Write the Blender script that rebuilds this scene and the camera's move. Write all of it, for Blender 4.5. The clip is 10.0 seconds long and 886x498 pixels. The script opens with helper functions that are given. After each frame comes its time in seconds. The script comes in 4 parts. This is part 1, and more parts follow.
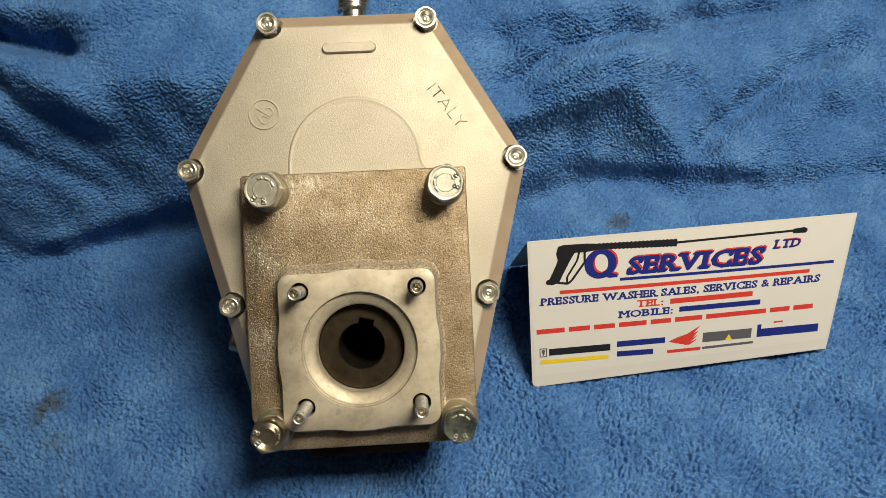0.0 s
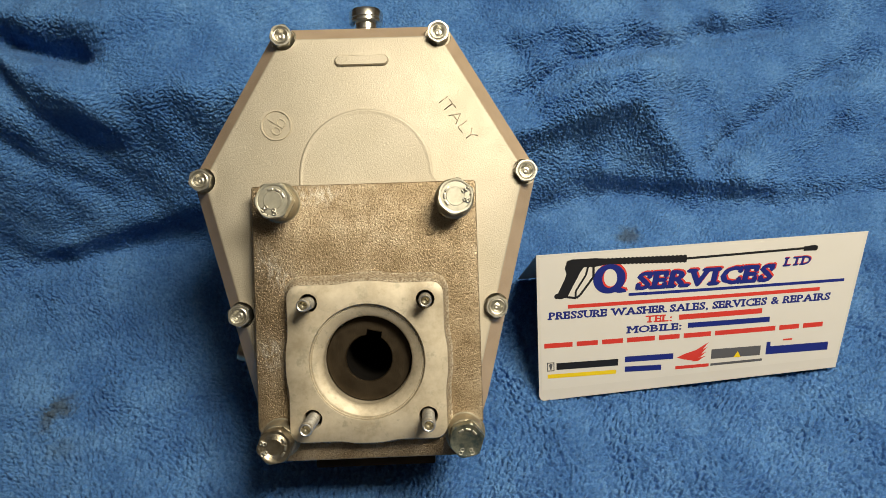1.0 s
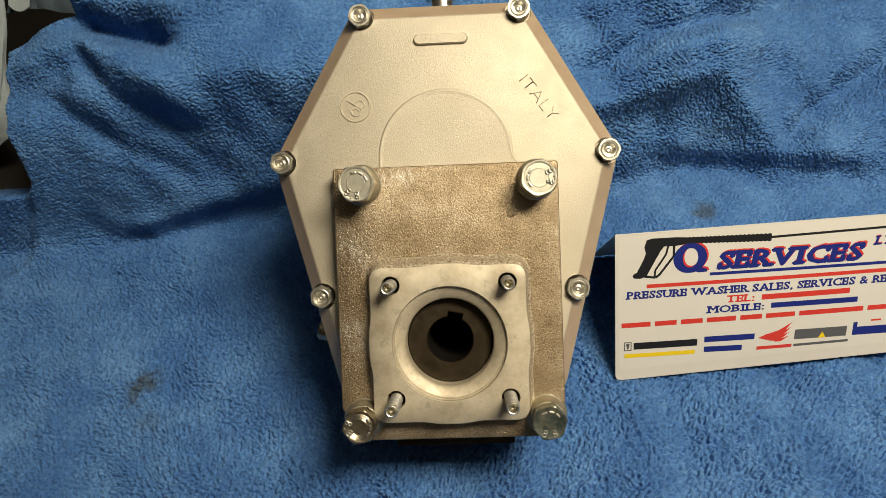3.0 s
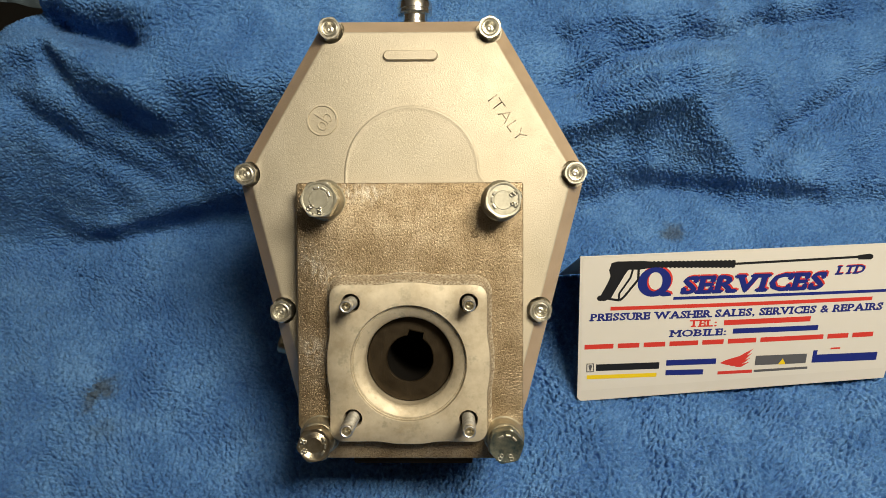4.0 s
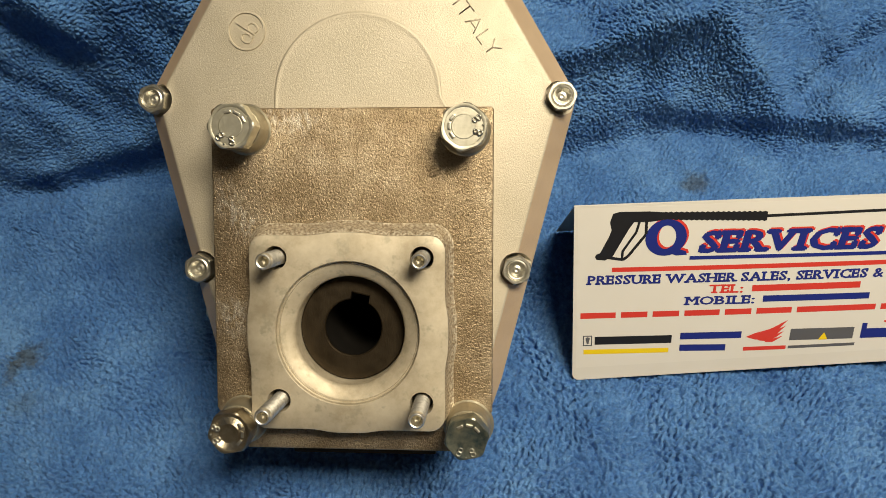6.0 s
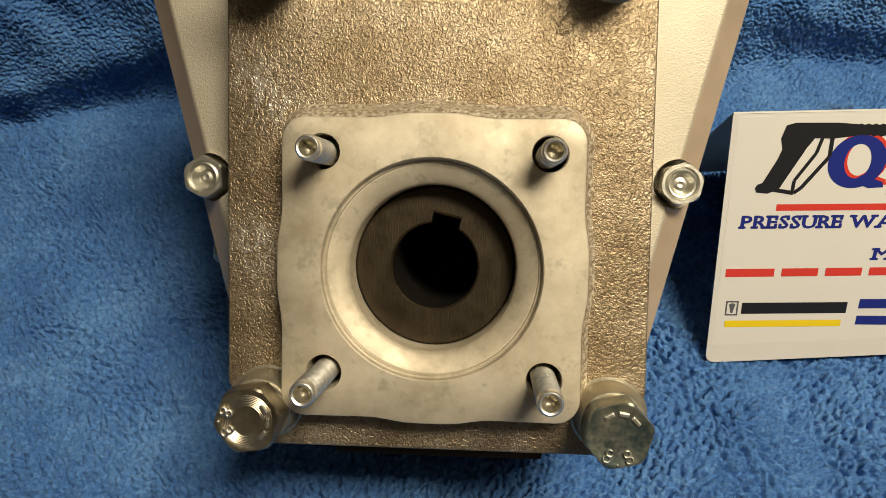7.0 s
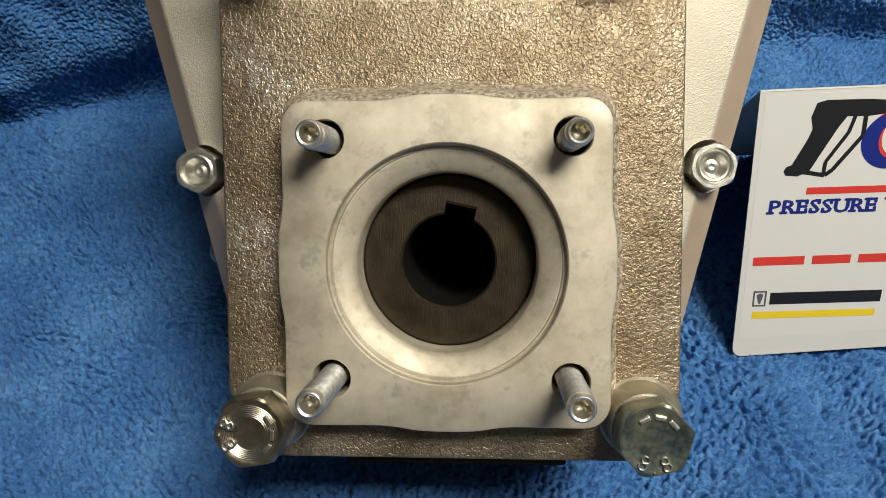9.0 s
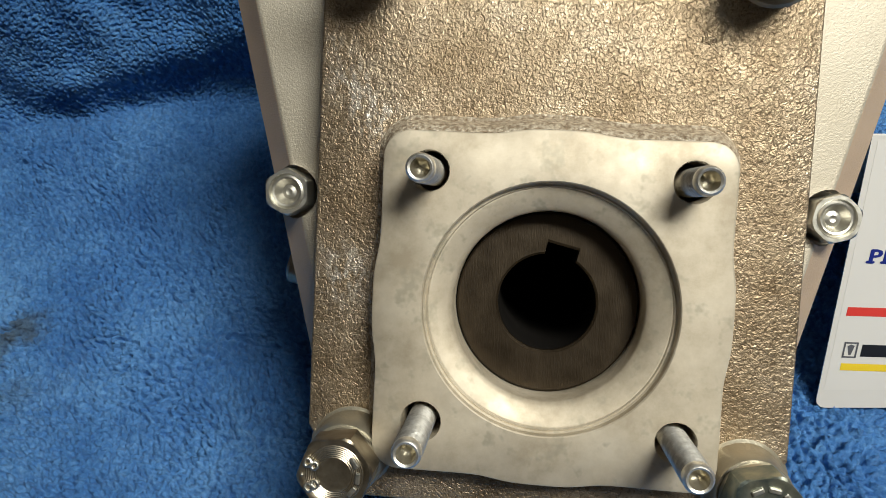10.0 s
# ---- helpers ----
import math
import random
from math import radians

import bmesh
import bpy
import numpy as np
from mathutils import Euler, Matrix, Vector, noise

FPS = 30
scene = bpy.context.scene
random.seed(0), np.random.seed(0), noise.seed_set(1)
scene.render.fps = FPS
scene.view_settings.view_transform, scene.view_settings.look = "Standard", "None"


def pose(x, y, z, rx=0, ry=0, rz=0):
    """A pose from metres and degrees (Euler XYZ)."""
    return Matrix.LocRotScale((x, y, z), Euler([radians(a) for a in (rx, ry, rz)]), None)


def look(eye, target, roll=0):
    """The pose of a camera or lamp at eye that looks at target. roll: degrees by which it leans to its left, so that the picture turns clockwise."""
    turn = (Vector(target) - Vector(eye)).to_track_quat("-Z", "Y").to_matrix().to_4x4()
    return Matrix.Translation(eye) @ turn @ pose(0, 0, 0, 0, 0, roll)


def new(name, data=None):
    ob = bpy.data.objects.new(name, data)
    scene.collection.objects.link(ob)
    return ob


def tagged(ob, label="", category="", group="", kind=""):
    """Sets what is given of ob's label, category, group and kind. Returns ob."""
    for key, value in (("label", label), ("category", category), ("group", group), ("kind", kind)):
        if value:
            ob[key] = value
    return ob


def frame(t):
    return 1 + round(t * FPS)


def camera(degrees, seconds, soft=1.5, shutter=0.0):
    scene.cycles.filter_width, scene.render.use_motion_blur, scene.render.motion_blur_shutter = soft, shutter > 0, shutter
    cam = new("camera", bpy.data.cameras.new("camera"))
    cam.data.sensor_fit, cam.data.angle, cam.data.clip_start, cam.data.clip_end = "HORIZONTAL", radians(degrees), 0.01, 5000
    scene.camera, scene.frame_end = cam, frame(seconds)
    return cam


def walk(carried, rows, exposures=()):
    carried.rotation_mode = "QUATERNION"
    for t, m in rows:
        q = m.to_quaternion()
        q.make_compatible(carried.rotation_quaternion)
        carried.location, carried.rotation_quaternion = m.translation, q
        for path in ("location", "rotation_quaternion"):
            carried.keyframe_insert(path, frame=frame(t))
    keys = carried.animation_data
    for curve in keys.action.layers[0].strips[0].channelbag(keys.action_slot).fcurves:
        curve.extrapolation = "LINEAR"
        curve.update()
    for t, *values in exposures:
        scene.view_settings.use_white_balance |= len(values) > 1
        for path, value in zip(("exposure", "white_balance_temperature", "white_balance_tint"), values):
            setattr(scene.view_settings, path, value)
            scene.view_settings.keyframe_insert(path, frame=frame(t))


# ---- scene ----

# ---------------------------------------------------------------- camera
# The gearbox leans back on the draped towel; LEANING turns its own upright axes
# (x across, y into the depth, z up along its face) into the room's.
TIP = 50.65
LEANING = pose(0, 0, 0.123, -TIP, 0, 0)
cam = camera(61.9, 10.0, soft=0.7)
PATH = [
    (0, (0.0325, -0.3641, 0.0568), (0.1022, 1.6346, 0.0502), -2.80),
    (0.5, (0.0332, -0.3619, 0.0581), (0.0945, 1.6372, 0.0612), -2.42),
    (1, (0.0317, -0.3644, 0.0594), (0.0822, 1.6349, 0.0764), -1.94),
    (1.5, (0.0379, -0.3558, 0.0563), (0.0884, 1.6436, 0.0598), -1.46),
    (2, (0.0676, -0.3554, 0.0579), (-0.0766, 1.6393, 0.0732), 1.01),
    (2.5, (0.0436, -0.3621, 0.0534), (-0.1462, 1.6284, 0.0103), -1.17),
    (3, (0.0145, -0.3619, 0.0684), (-0.0694, 1.6351, -0.0014), -2.17),
    (3.2, (0.0125, -0.3520, 0.0783), (0.0097, 1.6468, 0.0096), -1.27),
    (4.3, (0.0261, -0.3673, 0.0779), (-0.0087, 1.6314, 0.0139), 0.02),
    (4.5, (0.0246, -0.3727, 0.0787), (-0.0038, 1.6268, 0.0422), -0.35),
    (5, (0.0338, -0.3691, 0.0804), (0.0288, 1.6306, 0.0467), -0.96),
    (5.2, (0.0453, -0.3579, 0.0767), (0.0367, 1.6419, 0.0528), -0.72),
    (6.3, (0.0584, -0.2463, 0.0531), (-0.0847, 1.7405, -0.1266), 0.01),
    (6.5, (0.0377, -0.2256, 0.0423), (-0.0628, 1.7659, -0.1127), -0.46),
    (7, (0.0157, -0.1758, 0.0243), (-0.1110, 1.8157, -0.1090), 0.97),
    (7.5, (0.0070, -0.1602, 0.0220), (-0.1698, 1.8300, -0.0667), 1.67),
    (8, (0.0063, -0.1614, 0.0241), (-0.1219, 1.8284, -0.1312), 0.32),
    (8.5, (0.0136, -0.1667, 0.0227), (-0.1076, 1.8231, -0.1387), -0.51),
    (9, (0.0110, -0.1603, 0.0224), (-0.1169, 1.8304, -0.1204), -0.33),
    (9.5, (0.0106, -0.1603, 0.0212), (-0.1530, 1.8296, -0.0938), 0.13),
    (10, (-0.0084, -0.1518, 0.0308), (-0.2072, 1.8333, -0.1112), 2.82),
]
EXPOSURES = [(0.0, 0.0, 6250, 10), (1.5, 0.02, 6450, 10), (2.5, 0.0, 6600, 10), (4.5, 0.02, 6500, 10), (5.5, 0.0, 6500, 10), (6.5, 0.08, 6800, 10), (7.5, 0.08, 6200, 10), (8.2, 0.08, 5650, 10), (9.0, 0.06, 5600, 10), (10.0, 0.14, 5500, 10)]
walk(cam, [(t, LEANING @ look(eye, target, roll)) for t, eye, target, roll in PATH], EXPOSURES)

# ---------------------------------------------------------------- light
world = bpy.data.worlds.new("room_air")
world.use_nodes = True
world.node_tree.nodes["Background"].inputs[0].default_value = (0.9, 0.85, 0.75, 1)
world.node_tree.nodes["Background"].inputs[1].default_value = 0.035
scene.world = world

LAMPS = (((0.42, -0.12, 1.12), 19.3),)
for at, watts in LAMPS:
    lamp_data = bpy.data.lights.new("ceiling_tube_light", "AREA")
    lamp_data.shape, lamp_data.size, lamp_data.size_y = "RECTANGLE", 0.46, 0.26
    lamp_data.energy, lamp_data.color = watts, (1.0, 0.885, 0.67)
    new("ceiling_tube_light", lamp_data).matrix_world = Matrix.Translation(at)
    # added fill aimed at the ceiling: its bounce softens shadows and brightens metal reflections
    fill_up = bpy.data.lights.new("added_ceiling_fill", "AREA")
    fill_up.shape, fill_up.size, fill_up.size_y = "RECTANGLE", 0.60, 0.30
    fill_up.energy, fill_up.color = watts * 0.25, (1.0, 0.885, 0.67)
    new("added_ceiling_fill", fill_up).matrix_world = Matrix.Translation((at[0], at[1], at[2] + 0.11)) @ pose(0, 0, 0, 180)


# ---------------------------------------------------------------- materials
def mat(name):
    m = bpy.data.materials.new(name)
    m.use_nodes = True
    return m, m.node_tree.nodes, m.node_tree.links, m.node_tree.nodes["Principled BSDF"]


def noise_node(nodes, links, scale, detail=4.0, rough=0.55, coords="Object", stretch=None):
    tc = nodes.new("ShaderNodeTexCoord")
    out = tc.outputs[coords]
    if stretch:
        mp = nodes.new("ShaderNodeMapping")
        mp.inputs["Scale"].default_value = stretch
        links.new(out, mp.inputs["Vector"])
        out = mp.outputs["Vector"]
    n = nodes.new("ShaderNodeTexNoise")
    n.inputs["Scale"].default_value = scale
    n.inputs["Detail"].default_value = detail
    n.inputs["Roughness"].default_value = rough
    links.new(out, n.inputs["Vector"])
    return n


def ramp(nodes, links, source, stops):
    r = nodes.new("ShaderNodeValToRGB")
    el = r.color_ramp.elements
    while len(el) < len(stops):
        el.new(0.5)
    for e, (p, c) in zip(el, stops):
        e.position, e.color = p, (*c, 1) if len(c) == 3 else c
    links.new(source, r.inputs["Fac"])
    return r


def grey(v):
    return (v, v, v)


def bumped(nodes, links, height, strength, distance, base=None):
    b = nodes.new("ShaderNodeBump")
    b.inputs["Strength"].default_value, b.inputs["Distance"].default_value = strength, distance
    links.new(height, b.inputs["Height"])
    if base:
        links.new(base, b.inputs["Normal"])
    return b.outputs["Normal"]


def metal(name, dark, light, rough, metallic, patch=40.0, fine=900.0, fine_bump=0.3, fine_depth=0.0004,
          coarse=0.0, coarse_depth=0.0006, rough_spread=0.08, stretch=None):
    m, nodes, links, p = mat(name)
    p.inputs["Metallic"].default_value = metallic
    big = noise_node(nodes, links, patch, 5, 0.6)
    col = ramp(nodes, links, big.outputs["Fac"], [(0.32, dark), (0.68, light)])
    links.new(col.outputs["Color"], p.inputs["Base Color"])
    mid = noise_node(nodes, links, patch * 4, 4, 0.6)
    rr = ramp(nodes, links, mid.outputs["Fac"], [(0.3, grey(rough - rough_spread)), (0.7, grey(rough + rough_spread))])
    links.new(rr.outputs["Color"], p.inputs["Roughness"])
    grain = noise_node(nodes, links, fine, 3, 0.5, stretch=stretch)
    normal = bumped(nodes, links, grain.outputs["Fac"], fine_bump, fine_depth)
    if coarse:
        lump = noise_node(nodes, links, coarse, 3, 0.5)
        normal = bumped(nodes, links, lump.outputs["Fac"], 0.6, coarse_depth, normal)
    links.new(normal, p.inputs["Normal"])
    return m


def plain(name, color, rough=0.6, metallic=0.0, spread=0.06, scale=60.0, bump=0.1, depth=0.0003):
    m, nodes, links, p = mat(name)
    n = noise_node(nodes, links, scale, 5, 0.6)
    lo, hi = [c * (1 - spread) for c in color], [min(1, c * (1 + spread)) for c in color]
    r = ramp(nodes, links, n.outputs["Fac"], [(0.3, lo), (0.7, hi)])
    links.new(r.outputs["Color"], p.inputs["Base Color"])
    p.inputs["Roughness"].default_value, p.inputs["Metallic"].default_value = rough, metallic
    f = noise_node(nodes, links, scale * 12, 3, 0.5)
    links.new(bumped(nodes, links, f.outputs["Fac"], bump, depth), p.inputs["Normal"])
    return m


def towel_material():
    m, nodes, links, p = mat("blue_terry_towel")
    big = noise_node(nodes, links, 20, 5, 0.62)
    small = noise_node(nodes, links, 420, 3, 0.6)
    mix = nodes.new("ShaderNodeMix")
    mix.data_type = "FLOAT"
    mix.inputs[0].default_value = 0.5
    links.new(big.outputs["Fac"], mix.inputs[2])
    links.new(small.outputs["Fac"], mix.inputs[3])
    c = ramp(nodes, links, mix.outputs[0], [(0.36, (0.056, 0.174, 0.485)), (0.5, (0.099, 0.266, 0.630)), (0.62, (0.172, 0.384, 0.765))])
    color = c.outputs["Color"]
    # faint oily stains
    tc = nodes.new("ShaderNodeTexCoord")
    wob = noise_node(nodes, links, 70, 3, 0.6)
    for at, size, tint in (((-0.2195, 0.0675, -0.0115), 0.0070, 0.85), ((-0.2275, 0.0550, -0.0115), 0.0068, 0.75), ((-0.2105, 0.0345, -0.0115), 0.0066, 0.32), ((0.1962, 0.1941, -0.0075), 0.0075, 0.75)):
        far = nodes.new("ShaderNodeVectorMath")
        far.operation = "DISTANCE"
        links.new(tc.outputs["Object"], far.inputs[0])
        far.inputs[1].default_value = at
        add = nodes.new("ShaderNodeMath")
        add.operation = "MULTIPLY_ADD"
        links.new(wob.outputs["Fac"], add.inputs[0])
        add.inputs[1].default_value = 0.030
        links.new(far.outputs["Value"], add.inputs[2])
        r = ramp(nodes, links, add.outputs[0], [(0.0, grey(tint)), (size + 0.012, grey(tint * 0.8)), (size + 0.019, grey(0.0))])
        blend = nodes.new("ShaderNodeMix")
        blend.data_type = "RGBA"
        links.new(r.outputs["Color"], blend.inputs[0])
        links.new(color, blend.inputs[6])
        blend.inputs[7].default_value = (0.070, 0.078, 0.066, 1)
        color = blend.outputs[2]
    links.new(color, p.inputs["Base Color"])
    p.inputs["Roughness"].default_value = 0.95
    p.inputs["Specular IOR Level"].default_value = 0.1
    p.inputs["Sheen Weight"].default_value = 0.08
    p.inputs["Sheen Roughness"].default_value = 0.45
    p.inputs["Sheen Tint"].default_value = (0.92, 0.95, 1.0, 1)
    # light passes through the thin fibres
    through_fibre = nodes.new("ShaderNodeBsdfTranslucent")
    links.new(color, through_fibre.inputs["Color"])
    both = nodes.new("ShaderNodeMixShader")
    both.inputs[0].default_value = 0.08
    links.new(p.outputs[0], both.inputs[1])
    links.new(through_fibre.outputs[0], both.inputs[2])
    links.new(both.outputs[0], nodes["Material Output"].inputs["Surface"])
    f1 = noise_node(nodes, links, 1300, 4, 0.7)
    f2 = noise_node(nodes, links, 620, 3, 0.6, stretch=(0.6, 1, 1))
    f2.inputs["Distortion"].default_value = 0.6
    n1 = bumped(nodes, links, f1.outputs["Fac"], 0.9, 0.0011)
    links.new(bumped(nodes, links, f2.outputs["Fac"], 0.8, 0.0018, n1), p.inputs["Normal"])
    return m


def spot(nodes, links, at, near, far, warp=None):
    """1 within the radius near of a place, falling to 0 at far, with an uneven outline."""
    tc = nodes.new("ShaderNodeTexCoord")
    d = nodes.new("ShaderNodeVectorMath")
    d.operation = "DISTANCE"
    links.new(tc.outputs["Object"], d.inputs[0])
    d.inputs[1].default_value = at
    out = d.outputs["Value"]
    if warp:
        add = nodes.new("ShaderNodeMath")
        add.operation = "MULTIPLY_ADD"
        links.new(warp, add.inputs[0])
        add.inputs[1].default_value = far * 1.4
        links.new(out, add.inputs[2])
        out = add.outputs[0]
        near, far = near + far * 0.7, far * 1.7
    r = ramp(nodes, links, out, [(near, grey(1.0)), (far, grey(0.0))])
    return r.outputs["Color"]


def mixed(nodes, links, fac, a, b):
    x = nodes.new("ShaderNodeMix")
    x.data_type = "RGBA"
    links.new(fac, x.inputs[0])
    links.new(a, x.inputs[6])
    if isinstance(b, tuple):
        x.inputs[7].default_value = (*b, 1)
    else:
        links.new(b, x.inputs[7])
    return x.outputs[2]


def plate_material():
    """Rough brown-grey casting with glinting grain and a few rubbed patches."""
    m, nodes, links, p = mat("rough_cast_iron")
    p.inputs["Metallic"].default_value = 0.80
    big = noise_node(nodes, links, 55, 5, 0.65)
    color = ramp(nodes, links, big.outputs["Fac"], [(0.32, (0.240, 0.178, 0.105)), (0.52, (0.335, 0.264, 0.172)), (0.70, (0.445, 0.368, 0.262))]).outputs["Color"]
    scratch = ramp(nodes, links, noise_node(nodes, links, 420, 4, 0.7, stretch=(1, 1, 0.45)).outputs["Fac"], [(0.44, grey(0.0)), (0.58, grey(0.72))]).outputs["Color"]
    warp = noise_node(nodes, links, 150, 4, 0.7)
    for at, far in (((-0.0515, 0.033, 0.010), 0.010), ((-0.046, 0.033, 0.050), 0.0075), ((-0.052, 0.033, 0.058), 0.0065), ((-0.022, 0.033, 0.0955), 0.008), ((-0.034, 0.033, 0.094), 0.006), ((-0.057, 0.033, 0.066), 0.005)):
        one = spot(nodes, links, at, far * 0.3, far, warp.outputs["Fac"])
        both = nodes.new("ShaderNodeMath")
        both.operation = "MULTIPLY"
        links.new(one, both.inputs[0])
        links.new(scratch, both.inputs[1])
        color = mixed(nodes, links, both.outputs[0], color, (0.66, 0.62, 0.55))
    # wormy casting skin: lumps about a millimetre across, the hollows' shade painted dark
    grain = noise_node(nodes, links, 1080, 2, 0.55)
    grain.inputs["Distortion"].default_value = 0.8
    hollow_shade = ramp(nodes, links, grain.outputs["Fac"], [(0.34, grey(0.48)), (0.50, grey(0.0))])
    color = mixed(nodes, links, hollow_shade.outputs["Color"], color, (0.085, 0.052, 0.028))
    links.new(color, p.inputs["Base Color"])
    rr = ramp(nodes, links, noise_node(nodes, links, 240, 4, 0.6).outputs["Fac"], [(0.3, grey(0.36)), (0.7, grey(0.50))])
    links.new(rr.outputs["Color"], p.inputs["Roughness"])
    fine = noise_node(nodes, links, 3000, 3, 0.6)
    n1 = bumped(nodes, links, fine.outputs["Fac"], 0.5, 0.00010)
    n2 = bumped(nodes, links, grain.outputs["Fac"], 1.0, 0.00046, n1)
    links.new(n2, p.inputs["Normal"])
    return m


def bright_foot_material():
    """The casting's foot round the flange: the same grain, caught light painted on its crests."""
    m, nodes, links, p = mat("light_painted_cast_iron")
    p.inputs["Metallic"].default_value = 0.50
    grain = noise_node(nodes, links, 900, 3, 0.6)
    color = ramp(nodes, links, grain.outputs["Fac"], [(0.34, (0.26, 0.195, 0.125)), (0.50, (0.50, 0.425, 0.315)), (0.64, (0.76, 0.69, 0.56))]).outputs["Color"]
    links.new(color, p.inputs["Base Color"])
    rr = ramp(nodes, links, noise_node(nodes, links, 240, 4, 0.6).outputs["Fac"], [(0.3, grey(0.38)), (0.7, grey(0.50))])
    links.new(rr.outputs["Color"], p.inputs["Roughness"])
    links.new(bumped(nodes, links, grain.outputs["Fac"], 1.0, 0.00070), p.inputs["Normal"])
    return m


def flange_material():
    """Milled aluminium with faint oil stains and handling marks."""
    m, nodes, links, p = mat("machined_aluminium")
    p.inputs["Metallic"].default_value = 0.56
    color = ramp(nodes, links, noise_node(nodes, links, 55, 6, 0.68).outputs["Fac"], [(0.34, (0.40, 0.345, 0.252)), (0.48, (0.505, 0.447, 0.343)), (0.66, (0.60, 0.542, 0.43))]).outputs["Color"]
    blot = ramp(nodes, links, noise_node(nodes, links, 150, 3, 0.75).outputs["Fac"], [(0.55, grey(0.0)), (0.67, grey(0.7))]).outputs["Color"]
    color = mixed(nodes, links, blot, color, (0.36, 0.33, 0.25))
    links.new(color, p.inputs["Base Color"])
    rr = ramp(nodes, links, noise_node(nodes, links, 90, 6, 0.7).outputs["Fac"], [(0.34, grey(0.52)), (0.66, grey(0.66))])
    links.new(rr.outputs["Color"], p.inputs["Roughness"])
    line = noise_node(nodes, links, 900, 3, 0.5, stretch=(1, 1, 5))
    links.new(bumped(nodes, links, line.outputs["Fac"], 0.08, 0.0001), p.inputs["Normal"])
    return m


TOWEL = towel_material()
COVER = metal("sand_cast_aluminium", (0.495, 0.447, 0.352), (0.560, 0.512, 0.420), 0.60, 0.60, 30, 2600, 0.6, 0.00022, 1250, 0.00020, 0.04)
# the brown stands in for warm surroundings reflected in the sloping rim
BEVEL = metal("warm_tinted_rim_aluminium", (0.46, 0.345, 0.235), (0.56, 0.43, 0.30), 0.55, 0.35, 45, 2600, 0.6, 0.0002, 1250, 0.0002, 0.05)
PLATE = plate_material()
BRIGHT_FOOT = bright_foot_material()
MACHINED = flange_material()
STEEL = metal("zinc_plated_steel", (0.44, 0.425, 0.37), (0.62, 0.60, 0.53), 0.38, 0.97, 180, 1800, 0.30, 0.0001, 0, 0, 0.06)
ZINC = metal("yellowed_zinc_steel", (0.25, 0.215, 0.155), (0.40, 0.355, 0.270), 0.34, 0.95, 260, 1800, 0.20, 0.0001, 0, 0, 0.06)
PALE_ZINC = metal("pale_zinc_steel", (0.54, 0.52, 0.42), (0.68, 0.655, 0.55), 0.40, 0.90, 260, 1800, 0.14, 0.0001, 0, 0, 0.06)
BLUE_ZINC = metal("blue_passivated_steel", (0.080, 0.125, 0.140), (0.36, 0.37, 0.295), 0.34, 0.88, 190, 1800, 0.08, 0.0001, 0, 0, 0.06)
STUD = metal("bright_galvanised_steel", (0.54, 0.52, 0.46), (0.82, 0.80, 0.74), 0.42, 0.92, 420, 1100, 0.45, 0.0002, 0, 0, 0.05)
BOSS = metal("turned_cast_boss", (0.36, 0.33, 0.25), (0.46, 0.42, 0.32), 0.42, 0.8, 120, 1500, 0.35, 0.0003, 0, 0, 0.05)
NICKEL = metal("satin_nickel", (0.70, 0.67, 0.61), (0.80, 0.77, 0.71), 0.20, 0.98, 120, 1500, 0.05, 0.0001, 0, 0, 0.03)
DARK_STEEL_AND_SHADE = metal("oiled_steel_and_lug_shade", (0.033, 0.024, 0.014), (0.060, 0.045, 0.028), 0.42, 0.75, 60, 700, 0.35, 0.0002, 0, 0, 0.05, stretch=(6, 1, 0.6))
# near-black with little gloss: the shade inside the bore put into its colour
BORE_SHADE = plain("bore_shade_black", (0.010, 0.009, 0.008), 0.7, 0, 0.2)
BORE_SHADE.node_tree.nodes["Principled BSDF"].inputs["Specular IOR Level"].default_value = 0.06
PAPER = plain("white_card", (0.67, 0.645, 0.595), 0.42, 0, 0.02, 40, 0.05, 0.0001)
STICKER = plain("white_sticker", (0.70, 0.675, 0.625), 0.34, 0, 0.015, 40, 0.05, 0.0001)
INK_BLUE = plain("blue_ink", (0.012, 0.022, 0.20), 0.45, 0, 0.04)
INK_RED = plain("red_ink", (0.62, 0.045, 0.03), 0.45, 0, 0.04)
INK_BLACK = plain("black_ink", (0.012, 0.012, 0.014), 0.45, 0, 0.04)
INK_YELLOW = plain("yellow_ink", (0.80, 0.58, 0.01), 0.45, 0, 0.04)
INK_GREY = plain("grey_ink", (0.10, 0.10, 0.11), 0.45, 0, 0.04)
BENCH_WOOD = plain("dark_bench_wood", (0.03, 0.024, 0.02), 0.7, 0, 0.3, 18, 0.3, 0.001)
# unseen walls; the warm tone is there to tint what the metal reflects
WALL_PAINT = plain("workshop_wall_paint", (0.42, 0.325, 0.215), 0.9, 0, 0.06, 6, 0.2, 0.002)
# near black: stands in for the shade in the gap behind the towel
GAP_SHADE_WALL = plain("gap_shade_black", (0.045, 0.042, 0.040), 0.9, 0, 0.1, 6, 0.2, 0.002)
CEILING_PAINT = plain("white_ceiling_paint", (0.78, 0.77, 0.74), 0.9, 0, 0.04, 6, 0.2, 0.002)
FLOOR_GREY = plain("concrete_floor_grey", (0.05, 0.048, 0.045), 0.85, 0, 0.15, 8, 0.4, 0.002)
CLOTH_BEIGE = plain("beige_cotton", (0.62, 0.50, 0.36), 0.9, 0, 0.12, 40, 0.5, 0.001)
CLOTH_BLUE = plain("dark_blue_grey_cotton", (0.07, 0.10, 0.125), 0.9, 0, 0.2, 60, 0.5, 0.001)
